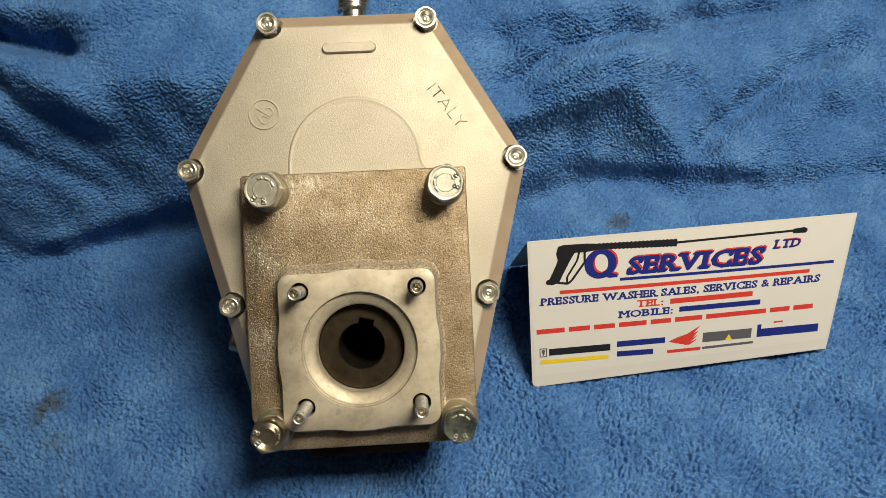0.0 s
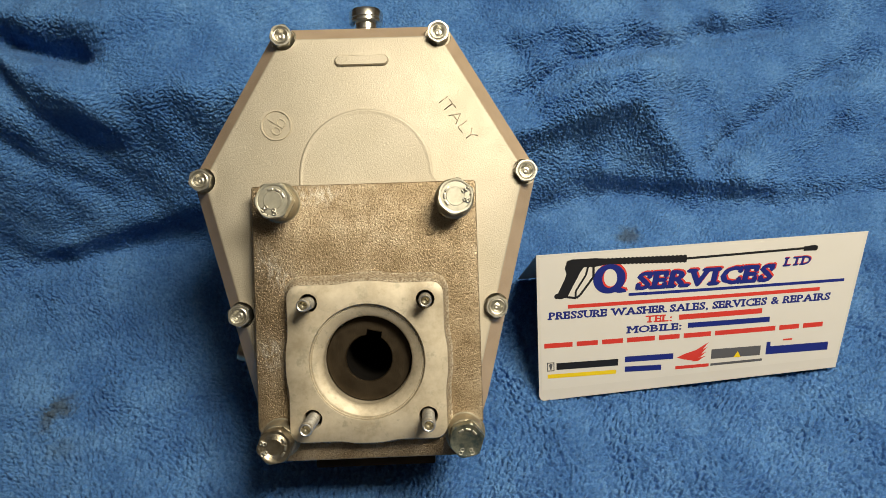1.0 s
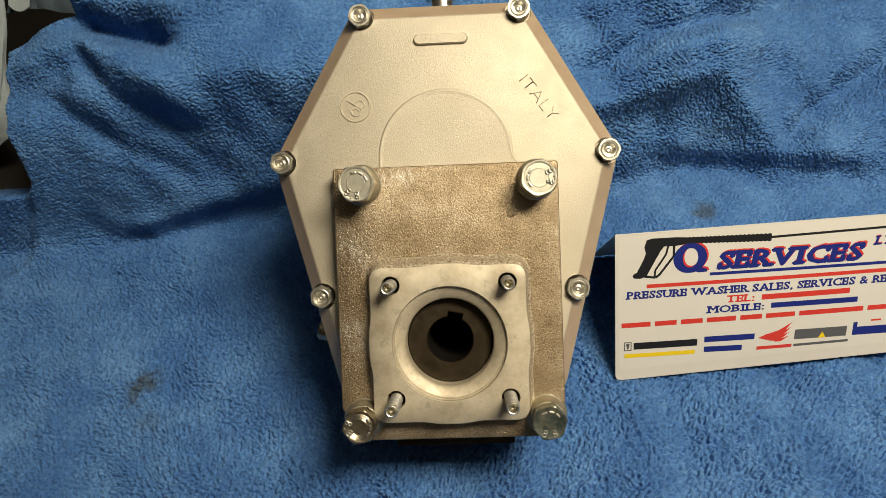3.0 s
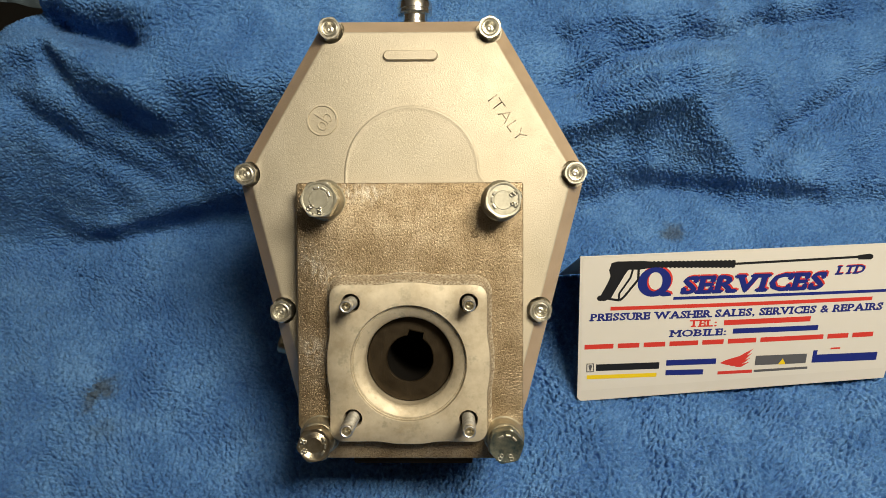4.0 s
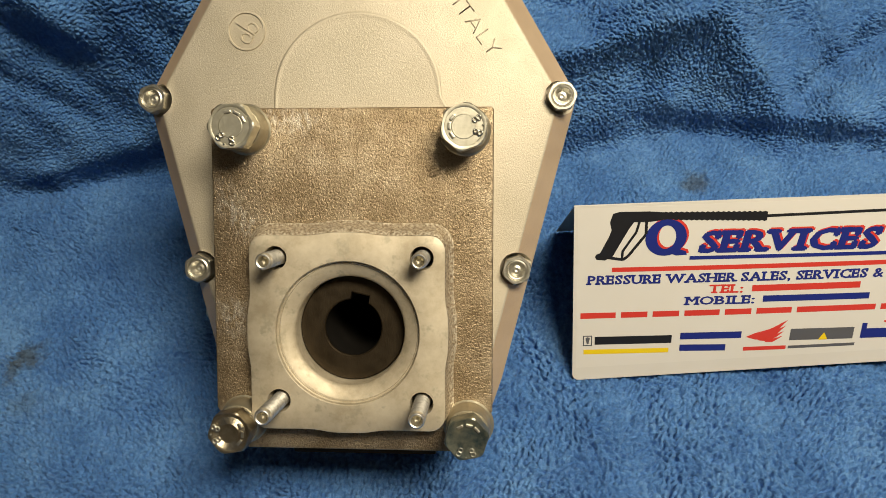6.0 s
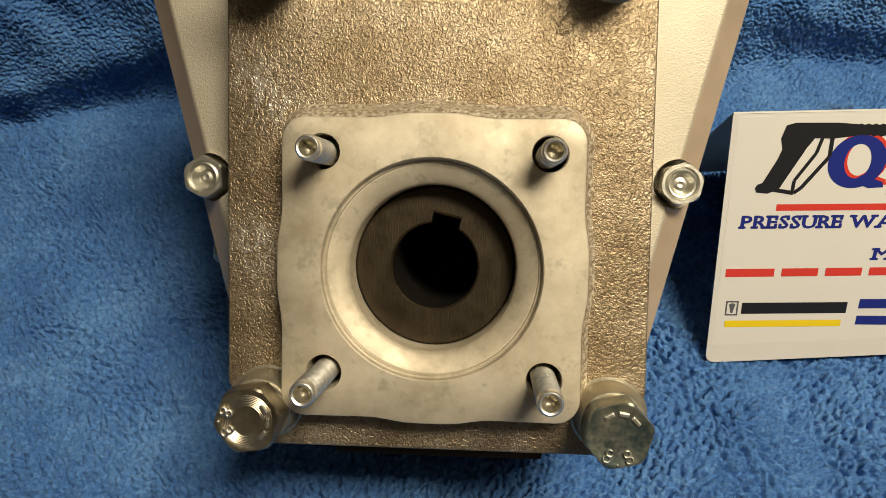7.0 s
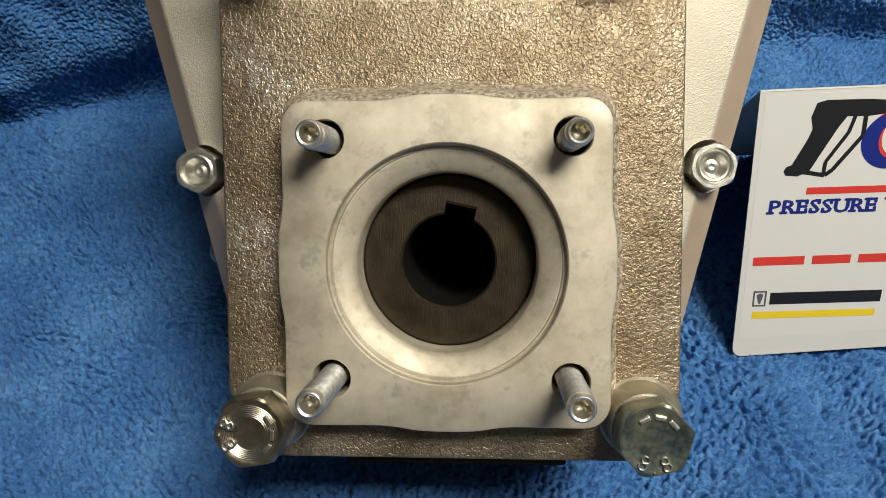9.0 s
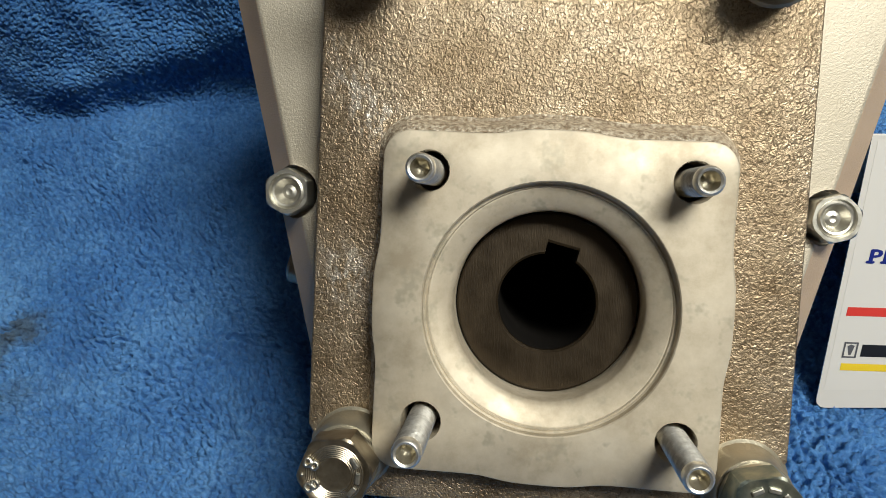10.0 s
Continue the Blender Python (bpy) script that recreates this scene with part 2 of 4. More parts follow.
CLOTH_GREY = plain("pale_grey_blue_cotton", (0.32, 0.37, 0.40), 0.9, 0, 0.12, 40, 0.5, 0.001)


# ---------------------------------------------------------------- mesh helpers
def part(name, bm, material, parent, label="", smooth=True, angle=35):
    """One bmesh as one mesh object under its thing."""
    bmesh.ops.recalc_face_normals(bm, faces=bm.faces[:])
    me = bpy.data.meshes.new(name)
    bm.to_mesh(me)
    bm.free()
    me.materials.append(material)
    if smooth:
        me.shade_smooth()
        me.set_sharp_from_angle(angle=radians(angle))
    ob = new(name, me)
    if parent:
        ob.parent = parent
    return tagged(ob, label)


def thing(name, m, label, category, group="", kind=""):
    ob = new(name)
    ob.empty_display_size = 0.02
    ob.matrix_world = m
    return tagged(ob, label, category, group, kind)


def box(bm, lo, hi, bevel=0.0, seg=2):
    r = bmesh.ops.create_cube(bm, size=1.0)
    size = [b - a for a, b in zip(lo, hi)]
    mid = [(a + b) / 2 for a, b in zip(lo, hi)]
    for v in r["verts"]:
        v.co = Vector([v.co[k] * size[k] + mid[k] for k in range(3)])
    if bevel:
        edges = list({e for v in r["verts"] for e in v.link_edges})
        bmesh.ops.bevel(bm, geom=edges, offset=bevel, segments=seg, affect="EDGES", profile=0.6)
    return bm


def ring_points(radius, n, cx=0.0, cz=0.0, start=0.0):
    return [(cx + radius * math.cos(start + 2 * math.pi * k / n), cz + radius * math.sin(start + 2 * math.pi * k / n)) for k in range(n)]


def loft(bm, loops, close_first=False, close_last=False):
    """Loops of (x, z) with a depth y each, all of one count, joined by quads."""
    rows = [[bm.verts.new((x, y, z)) for x, z in pts] for y, pts in loops]
    n = len(rows[0])
    for a, b in zip(rows, rows[1:]):
        for k in range(n):
            bm.faces.new((a[k], a[(k + 1) % n], b[(k + 1) % n], b[k]))
    if close_first:
        bm.faces.new(rows[0])
    if close_last:
        bm.faces.new(rows[-1])
    return rows


def lathe(bm, profile, n=40, cx=0.0, cz=0.0, closed_end=False):
    """A profile of (radius, y) turned about the depth axis."""
    return loft(bm, [(y, ring_points(max(r, 1e-5), n, cx, cz)) for r, y in profile], False, closed_end)


def sheet_with_holes(bm, y, outer, holes):
    """A flat face at depth y with the outline and the holes given as (x, z) loops."""
    edges = []
    loops = []
    for pts in (outer, *holes):
        vs = [bm.verts.new((x, y, z)) for x, z in pts]
        edges += [bm.edges.new((a, b)) for a, b in zip(vs, vs[1:] + vs[:1])]
        loops.append(vs)
    bmesh.ops.triangle_fill(bm, edges=edges, use_beauty=True, use_dissolve=False)
    return loops


def drop_from(bm, loop, rows):
    """Walls that go on from a loop of vertices through rows of (y, points)."""
    last = loop
    for y, pts in rows:
        row = [bm.verts.new((x, y, z)) for x, z in pts]
        n = len(row)
        for k in range(n):
            bm.faces.new((last[k], last[(k + 1) % n], row[(k + 1) % n], row[k]))
        last = row
    return last


def inset(poly, d):
    """A convex outline moved inwards by d."""
    out, n = [], len(poly)
    for k in range(n):
        a, b, c = (Vector(poly[(k + j) % n]) for j in (-1, 0, 1))
        e1, e2 = (b - a).normalized(), (c - b).normalized()
        n1, n2 = Vector((-e1.y, e1.x)), Vector((-e2.y, e2.x))
        out.append(tuple(b + (n1 + n2) * d / (1 + n1.dot(n2))))
    return out


def carve(ob, cutter):
    """Takes the cutter's volume out of ob's mesh."""
    bmesh.ops.recalc_face_normals(cutter, faces=cutter.faces[:])
    me = bpy.data.meshes.new("cutter")
    cutter.to_mesh(me)
    cutter.free()
    tool = new("cutter", me)
    tool.matrix_world = ob.parent.matrix_world if ob.parent else Matrix.Identity(4)
    mod = ob.modifiers.new("carve", "BOOLEAN")
    mod.operation, mod.solver, mod.object = "DIFFERENCE", "EXACT", tool
    bpy.context.view_layer.update()
    done = bpy.data.meshes.new_from_object(ob.evaluated_get(bpy.context.evaluated_depsgraph_get()))
    ob.modifiers.remove(mod)
    bpy.data.objects.remove(tool)
    done.materials.clear()
    done.materials.append(ob.data.materials[0])
    done.shade_smooth()
    done.set_sharp_from_angle(angle=radians(40))
    ob.data = done


def hexagon(flats, turn=0.0):
    return ring_points(flats / 2 / math.cos(math.pi / 6), 6, 0, 0, radians(turn))


def letters(text, height, extrude=0.0, bold=0.0, shear=0.0):
    """The verts and faces of flat or raised lettering, in its own x, y plane, cap height given, from the left base corner."""
    cu = bpy.data.curves.new("lettering", "FONT")
    cu.body, cu.size, cu.extrude, cu.offset, cu.shear, cu.resolution_u = text, 1.0, 0.0, bold, shear, 2
    ob = bpy.data.objects.new("lettering", cu)
    scene.collection.objects.link(ob)
    dg = bpy.context.evaluated_depsgraph_get()
    me = bpy.data.meshes.new_from_object(ob.evaluated_get(dg))
    bm = bmesh.new()
    bm.from_mesh(me)
    bpy.data.meshes.remove(me)
    bpy.data.objects.remove(ob)
    bpy.data.curves.remove(cu)
    xs = [v.co.x for v in bm.verts]
    x0, k = min(xs), height / 0.69
    for v in bm.verts:
        v.co = Vector(((v.co.x - x0) * k, v.co.y * k, 0))
    if extrude:
        up = bmesh.ops.extrude_face_region(bm, geom=bm.faces[:])
        for v in up["geom"]:
            if isinstance(v, bmesh.types.BMVert):
                v.co.z += extrude
    return bm, (max(xs) - x0) * k


def place(bm, f):
    for v in bm.verts:
        v.co = Vector(f(v.co))
    return bm


# ---------------------------------------------------------------- the room
def slab(name, lo, hi, material, label, kind="structure"):
    bm = box(bmesh.new(), lo, hi)
    ob = part(name, bm, material, None, label, smooth=False)
    return tagged(ob, "", name.split("_")[0], "", kind)


slab("floor", (-2.2, -2.2, -0.98), (2.2, 2.2, -0.90), FLOOR_GREY, "grey concrete workshop floor")
slab("wall_north", (-2.2, 1.6, -0.9), (2.2, 1.7, 1.6), GAP_SHADE_WALL, "workshop wall blackened to stand in for a shaded gap")
slab("wall_south", (-2.2, -2.2, -0.9), (2.2, -2.1, 1.6), WALL_PAINT, "plain painted workshop wall")
slab("wall_west", (-2.2, -2.1, -0.9), (-2.1, 1.6, 1.6), WALL_PAINT, "plain painted workshop wall")
slab("wall_east", (2.1, -2.1, -0.9), (2.2, 1.6, 1.6), WALL_PAINT, "plain painted workshop wall")
slab("ceiling", (-2.2, -2.2, 1.6), (2.2, 1.7, 1.66), CEILING_PAINT, "white painted ceiling")
bench = slab("workbench_top", (-0.95, -0.55, -0.075), (0.95, 0.38, -0.035), BENCH_WOOD, "dark wooden workbench top under a blue towel")


# ---------------------------------------------------------------- towel
def towel_sheet():
    """A plush towel over the bench and up a backing: its depth y over (x, z) of the leaning axes."""
    def spaced(lo, hi, a, b, fine, coarse):
        return np.concatenate([np.arange(lo, a, coarse), np.arange(a, b, fine), np.arange(b, hi, coarse)])
    xs = spaced(-0.75, 0.75, -0.40, 0.47, 0.0006, 0.006)
    zs = spaced(-0.42, 0.46, -0.125, 0.300, 0.00050, 0.006)
    X, Z = np.meshgrid(xs, zs)

    def step(v, a, b):
        t = np.clip((v - a) / (b - a), 0, 1)
        return t * t * (3 - 2 * t)

    def fold(x1, z1, x2, z2, width, amp, sharp=1.0, bend=0.0):
        """A ridge (amp > 0: towards the viewer) along a line; sharp < 1 makes its lower side steeper."""
        dx, dz = x2 - x1, z2 - z1
        ln = math.hypot(dx, dz)
        u = ((X - x1) * dx + (Z - z1) * dz) / ln ** 2
        v = ((Z - z1) * dx - (X - x1) * dz) / ln * (1 if dx >= 0 else -1)
        v = v - bend * ln * 4 * np.clip(u, 0, 1) * (1 - np.clip(u, 0, 1))
        over = np.maximum(0, np.maximum(-u, u - 1)) * ln
        w = np.where(v < 0, width * sharp, width)
        return amp * np.exp(-(v / w) ** 2 - (over / max(width, 0.018)) ** 2)

    # the bench part rises towards the back; the draped part comes forward again
    floor = 0.1672 + 0.82 * Z + 0.012 * step(-X, 0.02, 0.25)
    # the draped part: a steep drop from a lip, and a gentler slope above the lip
    at = (-0.40, -0.30, -0.22, -0.14, -0.09, 0.0, 0.10, 0.200, 0.232, 0.258, 0.30, 0.40)
    lip_z = np.interp(xs, at, (0.135, 0.145, 0.166, 0.170, 0.168, 0.150, 0.139, 0.165, 0.138, 0.114, 0.105, 0.112))
    lip_y = np.interp(xs, at, (0.147, 0.140, 0.118, 0.106, 0.116, 0.150, 0.168, 0.174, 0.204, 0.218, 0.224, 0.236))
    drop = np.interp(xs, (-0.34, -0.22, -0.10, 0.0, 0.15, 0.25), (1.00, 1.20, 1.50, 1.25, 1.50, 1.0))
    soften = np.exp(-np.linspace(-2.2, 2.2, 31) ** 2)
    soften /= soften.sum()
    mid = (xs > -0.39) & (xs < 0.46)
    for line in (lip_z, lip_y):
        line[mid] = np.convolve(np.pad(line, 15, mode="edge"), soften, "valid")[mid]
    below, above = lip_y + drop * (lip_z - Z), lip_y + 0.24 * (Z - lip_z)
    h = 0.0055
    wall = h * np.logaddexp(below / h, above / h)
    k = 0.006
    y = -k * np.logaddexp(-floor / k, -wall / k)
    toward = np.zeros_like(y)
    up = step(Z, 0.03, 0.09)
    # folds of the draped part, left
    for line, width, amp, sharp in ((((-0.285, 0.189), (-0.246, 0.201), (-0.212, 0.182), (-0.177, 0.156)), 0.013, 0.011, 0.8),
                                    (((-0.243, 0.188), (-0.225, 0.163), (-0.199, 0.145), (-0.178, 0.143)), 0.0072, -0.0078, 1.2),
                                    (((-0.266, 0.157), (-0.237, 0.132), (-0.206, 0.117)), 0.008, -0.006, 1.2)):
        bent = [fold(*p, *q, width, 1.0, sharp) for p, q in zip(line, line[1:])]
        toward += amp * np.maximum.reduce(bent)
    toward += fold(-0.243, 0.2130, -0.200, 0.200, 0.0080, -0.026, 1, -0.04)
    toward += fold(-0.250, 0.232, -0.180, 0.218, 0.013, 0.012, 0.7)
    toward += fold(-0.2447, 0.0756, -0.1077, 0.1021, 0.014, 0.005, 0.45, 0.04)
    toward += fold(-0.2258, 0.1077, -0.1408, 0.1153, 0.020, 0.006)
    # folds of the draped part, right
    for line, width, amp, sharp in ((((0.118, 0.180), (0.151, 0.202), (0.181, 0.2075), (0.230, 0.2208), (0.280, 0.2405), (0.341, 0.248)), 0.0095, -0.014, 1.0),
                                    (((0.410, 0.2124), (0.364, 0.195), (0.331, 0.173), (0.283, 0.142), (0.267, 0.126)), 0.0105, -0.014, 1.0),
                                    (((0.130, 0.171), (0.200, 0.193), (0.270, 0.206)), 0.012, 0.006, 1.0)):
        toward += amp * np.maximum.reduce([fold(*p, *q, width, 1.0, sharp) for p, q in zip(line, line[1:])])
    toward += fold(0.110, 0.222, 0.260, 0.232, 0.014, 0.006, 0.6, 0.04)
    toward += fold(0.130, 0.188, 0.280, 0.194, 0.016, 0.006)
    toward += fold(0.288, 0.116, 0.405, 0.186, 0.014, 0.009)
    toward += fold(0.085, 0.122, 0.185, 0.146, 0.013, -0.010)
    # pressed down where the card stands
    toward += fold(0.085, -0.026, 0.345, -0.012, 0.032, -0.0090)
    # slow waves on the bench part
    toward += 0.0035 * np.sin(9 * X + 14 * Z + 0.6) * np.sin(17 * X - 9 * Z) * (1 - up)
    # the towel ends on the left and falls away behind the hill
    edge = np.interp(zs, (0.030, 0.057, 0.086, 0.102, 0.120, 0.135, 0.168, 0.200), (-0.352, -0.337, -0.323, -0.314, -0.306, -0.307, -0.307, -0.306))[:, None] + 0.001 * np.sin(300 * Z)
    past = step(edge - X, 0.0, 0.035)
    gone = past * step(Z, 0.098, 0.124)
    under = step(edge - X, 0.0, 0.018) * step(Z, 0.020, 0.060)
    top = step(Z - (0.2190 + 0.45 * np.minimum(0, X + 0.265) - 0.12 * np.maximum(0, X + 0.265)), 0.0, 0.018) * step(-X, 0.250, 0.272)
    # lips and the grooves under them
    for x1, z1, x2, z2, amp in ((0.075, 0.136, 0.180, 0.163, 0.008), (0.190, 0.116, 0.300, 0.105, 0.008), (-0.250, 0.072, -0.110, 0.104, 0.008)):
        toward += fold(x1, z1 + 0.004, x2, z2 + 0.004, 0.0080, amp * 0.6, 0.6)
        toward += fold(x1, z1 - 0.008, x2, z2 - 0.008, 0.0070, -amp * 0.7)
    void = np.maximum(gone, top)
    y = y - toward + 0.12 * void + 0.013 * under

    rng = np.random.default_rng(4)
    n, tile = 1280, 0.40
    f = np.fft.fftfreq(n, tile / n)
    fx, fz = np.meshgrid(f, f)

    def band(scale, spread, stretch=1.0):
        r = np.hypot(fx, fz * stretch)
        g = np.fft.ifft2(np.fft.fft2(rng.standard_normal((n, n))) * np.exp(-((r - 1 / scale) / (spread / scale)) ** 2)).real
        return g / g.std()
    slow = band(0.045, 0.7)
    slow2 = band(0.11, 0.7)

    def sample(g, shift=0.0):
        a, b = ((X + 1 + shift) / tile * n) % n, ((Z + 1) / tile * n) % n
        i, j = a.astype(int), b.astype(int)
        u, w = a - i, b - j
        i2, j2 = (i + 1) % n, (j + 1) % n
        return (g[j, i] * (1 - u) + g[j, i2] * u) * (1 - w) + (g[j2, i] * (1 - u) + g[j2, i2] * u) * w
    y = y - 0.0012 * sample(slow) - 0.0018 * sample(slow2, 0.1)
    gz, gx = np.gradient(y, zs, xs)
    size = np.sqrt(gx ** 2 + gz ** 2 + 1)
    # pile: overlapping oblong clumps of fibre, laid over in patches, with crevices between them
    m = 709
    jit = rng.uniform(0.0, 1.0, (5, m, m))
    S = np.cumsum(np.sqrt(1.0 + gz ** 2) * np.gradient(zs)[:, None], axis=0)
    nap = 1.3 * sample(slow2, 0.05) + 0.7 * sample(slow, 0.2)

    def clumps(cell, turn, spread, slim):
        ci, cj = np.floor(X / cell).astype(int), np.floor(S / cell).astype(int)
        tall = np.full_like(y, -1.0)
        for di in (-1, 0, 1):
            for dj in (-1, 0, 1):
                i, j = ci + di, cj + dj
                pick = (i % m, j % m)
                du, dv = X - (i + jit[0][pick]) * cell, S - (j + jit[1][pick]) * cell
                a = turn * nap + spread * (jit[2][pick] - 0.5)
                ca, sa = np.cos(a), np.sin(a)
                lng, wid = (du * ca + dv * sa) / (cell * (0.62 + 0.26 * jit[4][pick])), (dv * ca - du * sa) / (cell * slim)
                # each clump is tallest towards the end it leans to; between clumps the pile falls away
                q = 1.0 - lng ** 2 - wid ** 2
                dome = np.where(q > 0, (0.5 + 0.8 * jit[3][pick]) * (1.0 + 0.35 * lng) * np.sqrt(np.abs(q)), np.maximum(0.9 * q, -0.6))
                tall = np.maximum(tall, dome)
        return np.maximum(tall, -0.6) - 0.55
    lying, hanging = clumps(0.0020, 0.35, 1.7, 0.42), clumps(0.0015, 0.35, 1.2, 0.45)
    rise = 0.0033 * (1 - up) * lying + (0.00115 + 0.00090 * step(X, 0.05, 0.13)) * up * hanging + (0.00045 - 0.00036 * up) * sample(band(0.0075, 0.5))
    Xn, Yn, Zn = X + gx / size * rise, y - rise / size, Z + gz / size * rise

    c, s = math.cos(radians(TIP)), math.sin(radians(TIP))
    rows, cols = X.shape
    co = np.empty((rows * cols, 3), np.float32)
    co[:, 0] = Xn.ravel()
    co[:, 1] = (c * Yn + s * Zn).ravel()
    co[:, 2] = (-s * Yn + c * Zn + 0.123).ravel()
    co[:, 2] = np.maximum(co[:, 2], -0.033)
    idx = np.arange(rows * cols).reshape(rows, cols)
    quads = np.stack([idx[:-1, :-1], idx[:-1, 1:], idx[1:, 1:], idx[1:, :-1]], -1).reshape(-1, 4)
    quads = quads[(void.ravel()[quads] < 0.45).any(1)]
    me = bpy.data.meshes.new("towel")
    me.vertices.add(len(co))
    me.vertices.foreach_set("co", co.ravel())
    me.loops.add(quads.size)
    me.loops.foreach_set("vertex_index", quads.ravel().astype(np.int32))
    me.polygons.add(len(quads))
    me.polygons.foreach_set("loop_start", np.arange(0, quads.size, 4, dtype=np.int32))
    me.update(calc_edges=True)
    me.shade_smooth()
    me.materials.append(TOWEL)
    towel = tagged(new("towel", me), "rumpled blue plush towel spread over the bench and draped up behind", "towel")

    return towel


towel_sheet()

# ---------------------------------------------------------------- gearbox
CX, CZ = -0.0001, 0.0052          # centre of the shaft
COVER_OUT = [(0.0485, 0.1900), (-0.0485, 0.1900), (-0.0972, 0.1065), (-0.0649, -0.0211), (-0.0540, -0.0535), (0.0540, -0.0535), (0.0649, -0.0211), (0.0972, 0.1065)]
COVER_BOLTS = [(-0.0434, 0.1834), (0.0434, 0.1834), (-0.0900, 0.1051), (0.0897, 0.1050), (-0.0710, 0.0300), (0.0709, 0.0300)]
Y_SEAT, Y_COVER, Y_PLATE, Y_FLANGE, Y_SLEEVE = 0.0555, 0.0470, 0.0330, 0.0220, 0.0365


def hex_bolt(name, parent, x, z, y_seat, y_top, flats, turn, material, collar=0.0, collar_h=0.0, face="dished"):
    """A hexagon head that looks out of the face, with a washer collar and a dished or ringed top."""
    bm = bmesh.new()
    if collar:
        lathe(bm, [(collar * 0.6, y_seat + 0.001), (collar, y_seat), (collar, y_seat - collar_h * 0.7), (collar * 0.93, y_seat - collar_h), (flats * 0.3, y_seat - collar_h)], 36, x, z)
    y0 = y_seat - collar_h
    n = 48
    apo = flats / 2

    def hexring(k, cap):
        pts = []
        for j in range(n):
            a = 2 * math.pi * j / n
            d = (a - radians(turn)) % (math.pi / 3) - math.pi / 6
            r = min(apo / math.cos(d), cap) * k
            pts.append((x + r * math.cos(a + 0), z + r * math.sin(a + 0)))
        return pts
    corner = apo / math.cos(math.pi / 6)
    h = y0 - y_top
    rows = [(y0, hexring(1, corner)), (y_top + h * 0.16, hexring(1, corner)), (y_top + h * 0.05, hexring(1, corner * 0.955)), (y_top, hexring(0.985, corner * 0.90))]
    if face == "dished":
        rows += [(y_top, ring_points(apo * 0.86, n, x, z)), (y_top + 0.0007, ring_points(apo * 0.80, n, x, z)), (y_top + 0.0003, ring_points(apo * 0.68, n, x, z)),
                 (y_top + 0.0004, ring_points(apo * 0.60, n, x, z)), (y_top + 0.0018, ring_points(apo * 0.50, n, x, z)), (y_top + 0.0029, ring_points(apo * 0.34, n, x, z)), (y_top + 0.0026, ring_points(apo * 0.16, n, x, z)), (y_top + 0.0028, ring_points(apo * 0.03, n, x, z))]
    else:
        rows += [(y_top, ring_points(apo * 0.93, n, x, z)), (y_top + 0.00012, ring_points(apo * 0.88, n, x, z))]
        if face == "turned":
            for j in range(7):
                r = 0.84 - 0.055 * j
                rows += [(y_top + 0.00024, ring_points(apo * r, n, x, z)), (y_top + 0.00010, ring_points(apo * (r - 0.027), n, x, z))]
        elif face == "ringed":
            rows += [(y_top + 0.00030, ring_points(apo * 0.86, n, x, z)), (y_top + 0.00030, ring_points(apo * 0.56, n, x, z)), (y_top + 0.00012, ring_points(apo * 0.53, n, x, z))]
        rows += [(y_top + 0.00015, ring_points(apo * 0.40, n, x, z)), (y_top + 0.00015, ring_points(apo * 0.05, n, x, z))]
    loft(bm, rows, False, True)
    return part(name, bm, material, parent, angle=28)


def mark(parent, text, x, z, y, height, turn, material, name="marking", deep=0.0003, label="", wide=0.0, bold=0.004):
    """Raised lettering on a face that looks towards -y, its middle at (x, z)."""
    bm, w = letters(text, height, deep, bold)
    if wide:
        k = wide / w
        place(bm, lambda v: (v.x * k, v.y, v.z))
        w = wide
    c, s = math.cos(radians(turn)), math.sin(radians(turn))
    place(bm, lambda v: (x + (v.x - w / 2) * c - (v.y - height / 2) * s, y - v.z, z + (v.x - w / 2) * s + (v.y - height / 2) * c))
    return part(name, bm, material, parent, label, smooth=False)


def flange_outline(d=0.0, low=0.0):
    """The square pump flange with rounded corners and a slight swelling in the middle of each side."""
    pts = []
    half, rad = 0.0406, 0.0062
    for q in range(4):
        a = q * math.pi / 2
        side = []
        for j in range(28):
            t = -1 + 2 * j / 27
            v = t * (half - rad)
            w = half + d + 0.0013 * (math.exp(-(v / 0.0115) ** 4)) - 0.0001 * math.exp(-((abs(v) - 0.019) / 0.006) ** 2)
            side.append((w + (low if q == 3 else 0), v))
        for j in range(1, 7):
            b = j / 7 * math.pi / 2
            cb, sb = math.cos(b), math.sin(b)
            drop = low * (cb if q == 3 else sb if q == 2 else 0)
            side.append((half - rad + (rad + d) * cb + (drop if q == 3 else 0), half - rad + (rad + d) * sb + (drop if q == 2 else 0)))
        pts += [(CX + x * math.cos(a) - z * math.sin(a), CZ + x * math.sin(a) + z * math.cos(a)) for x, z in side]
    return pts


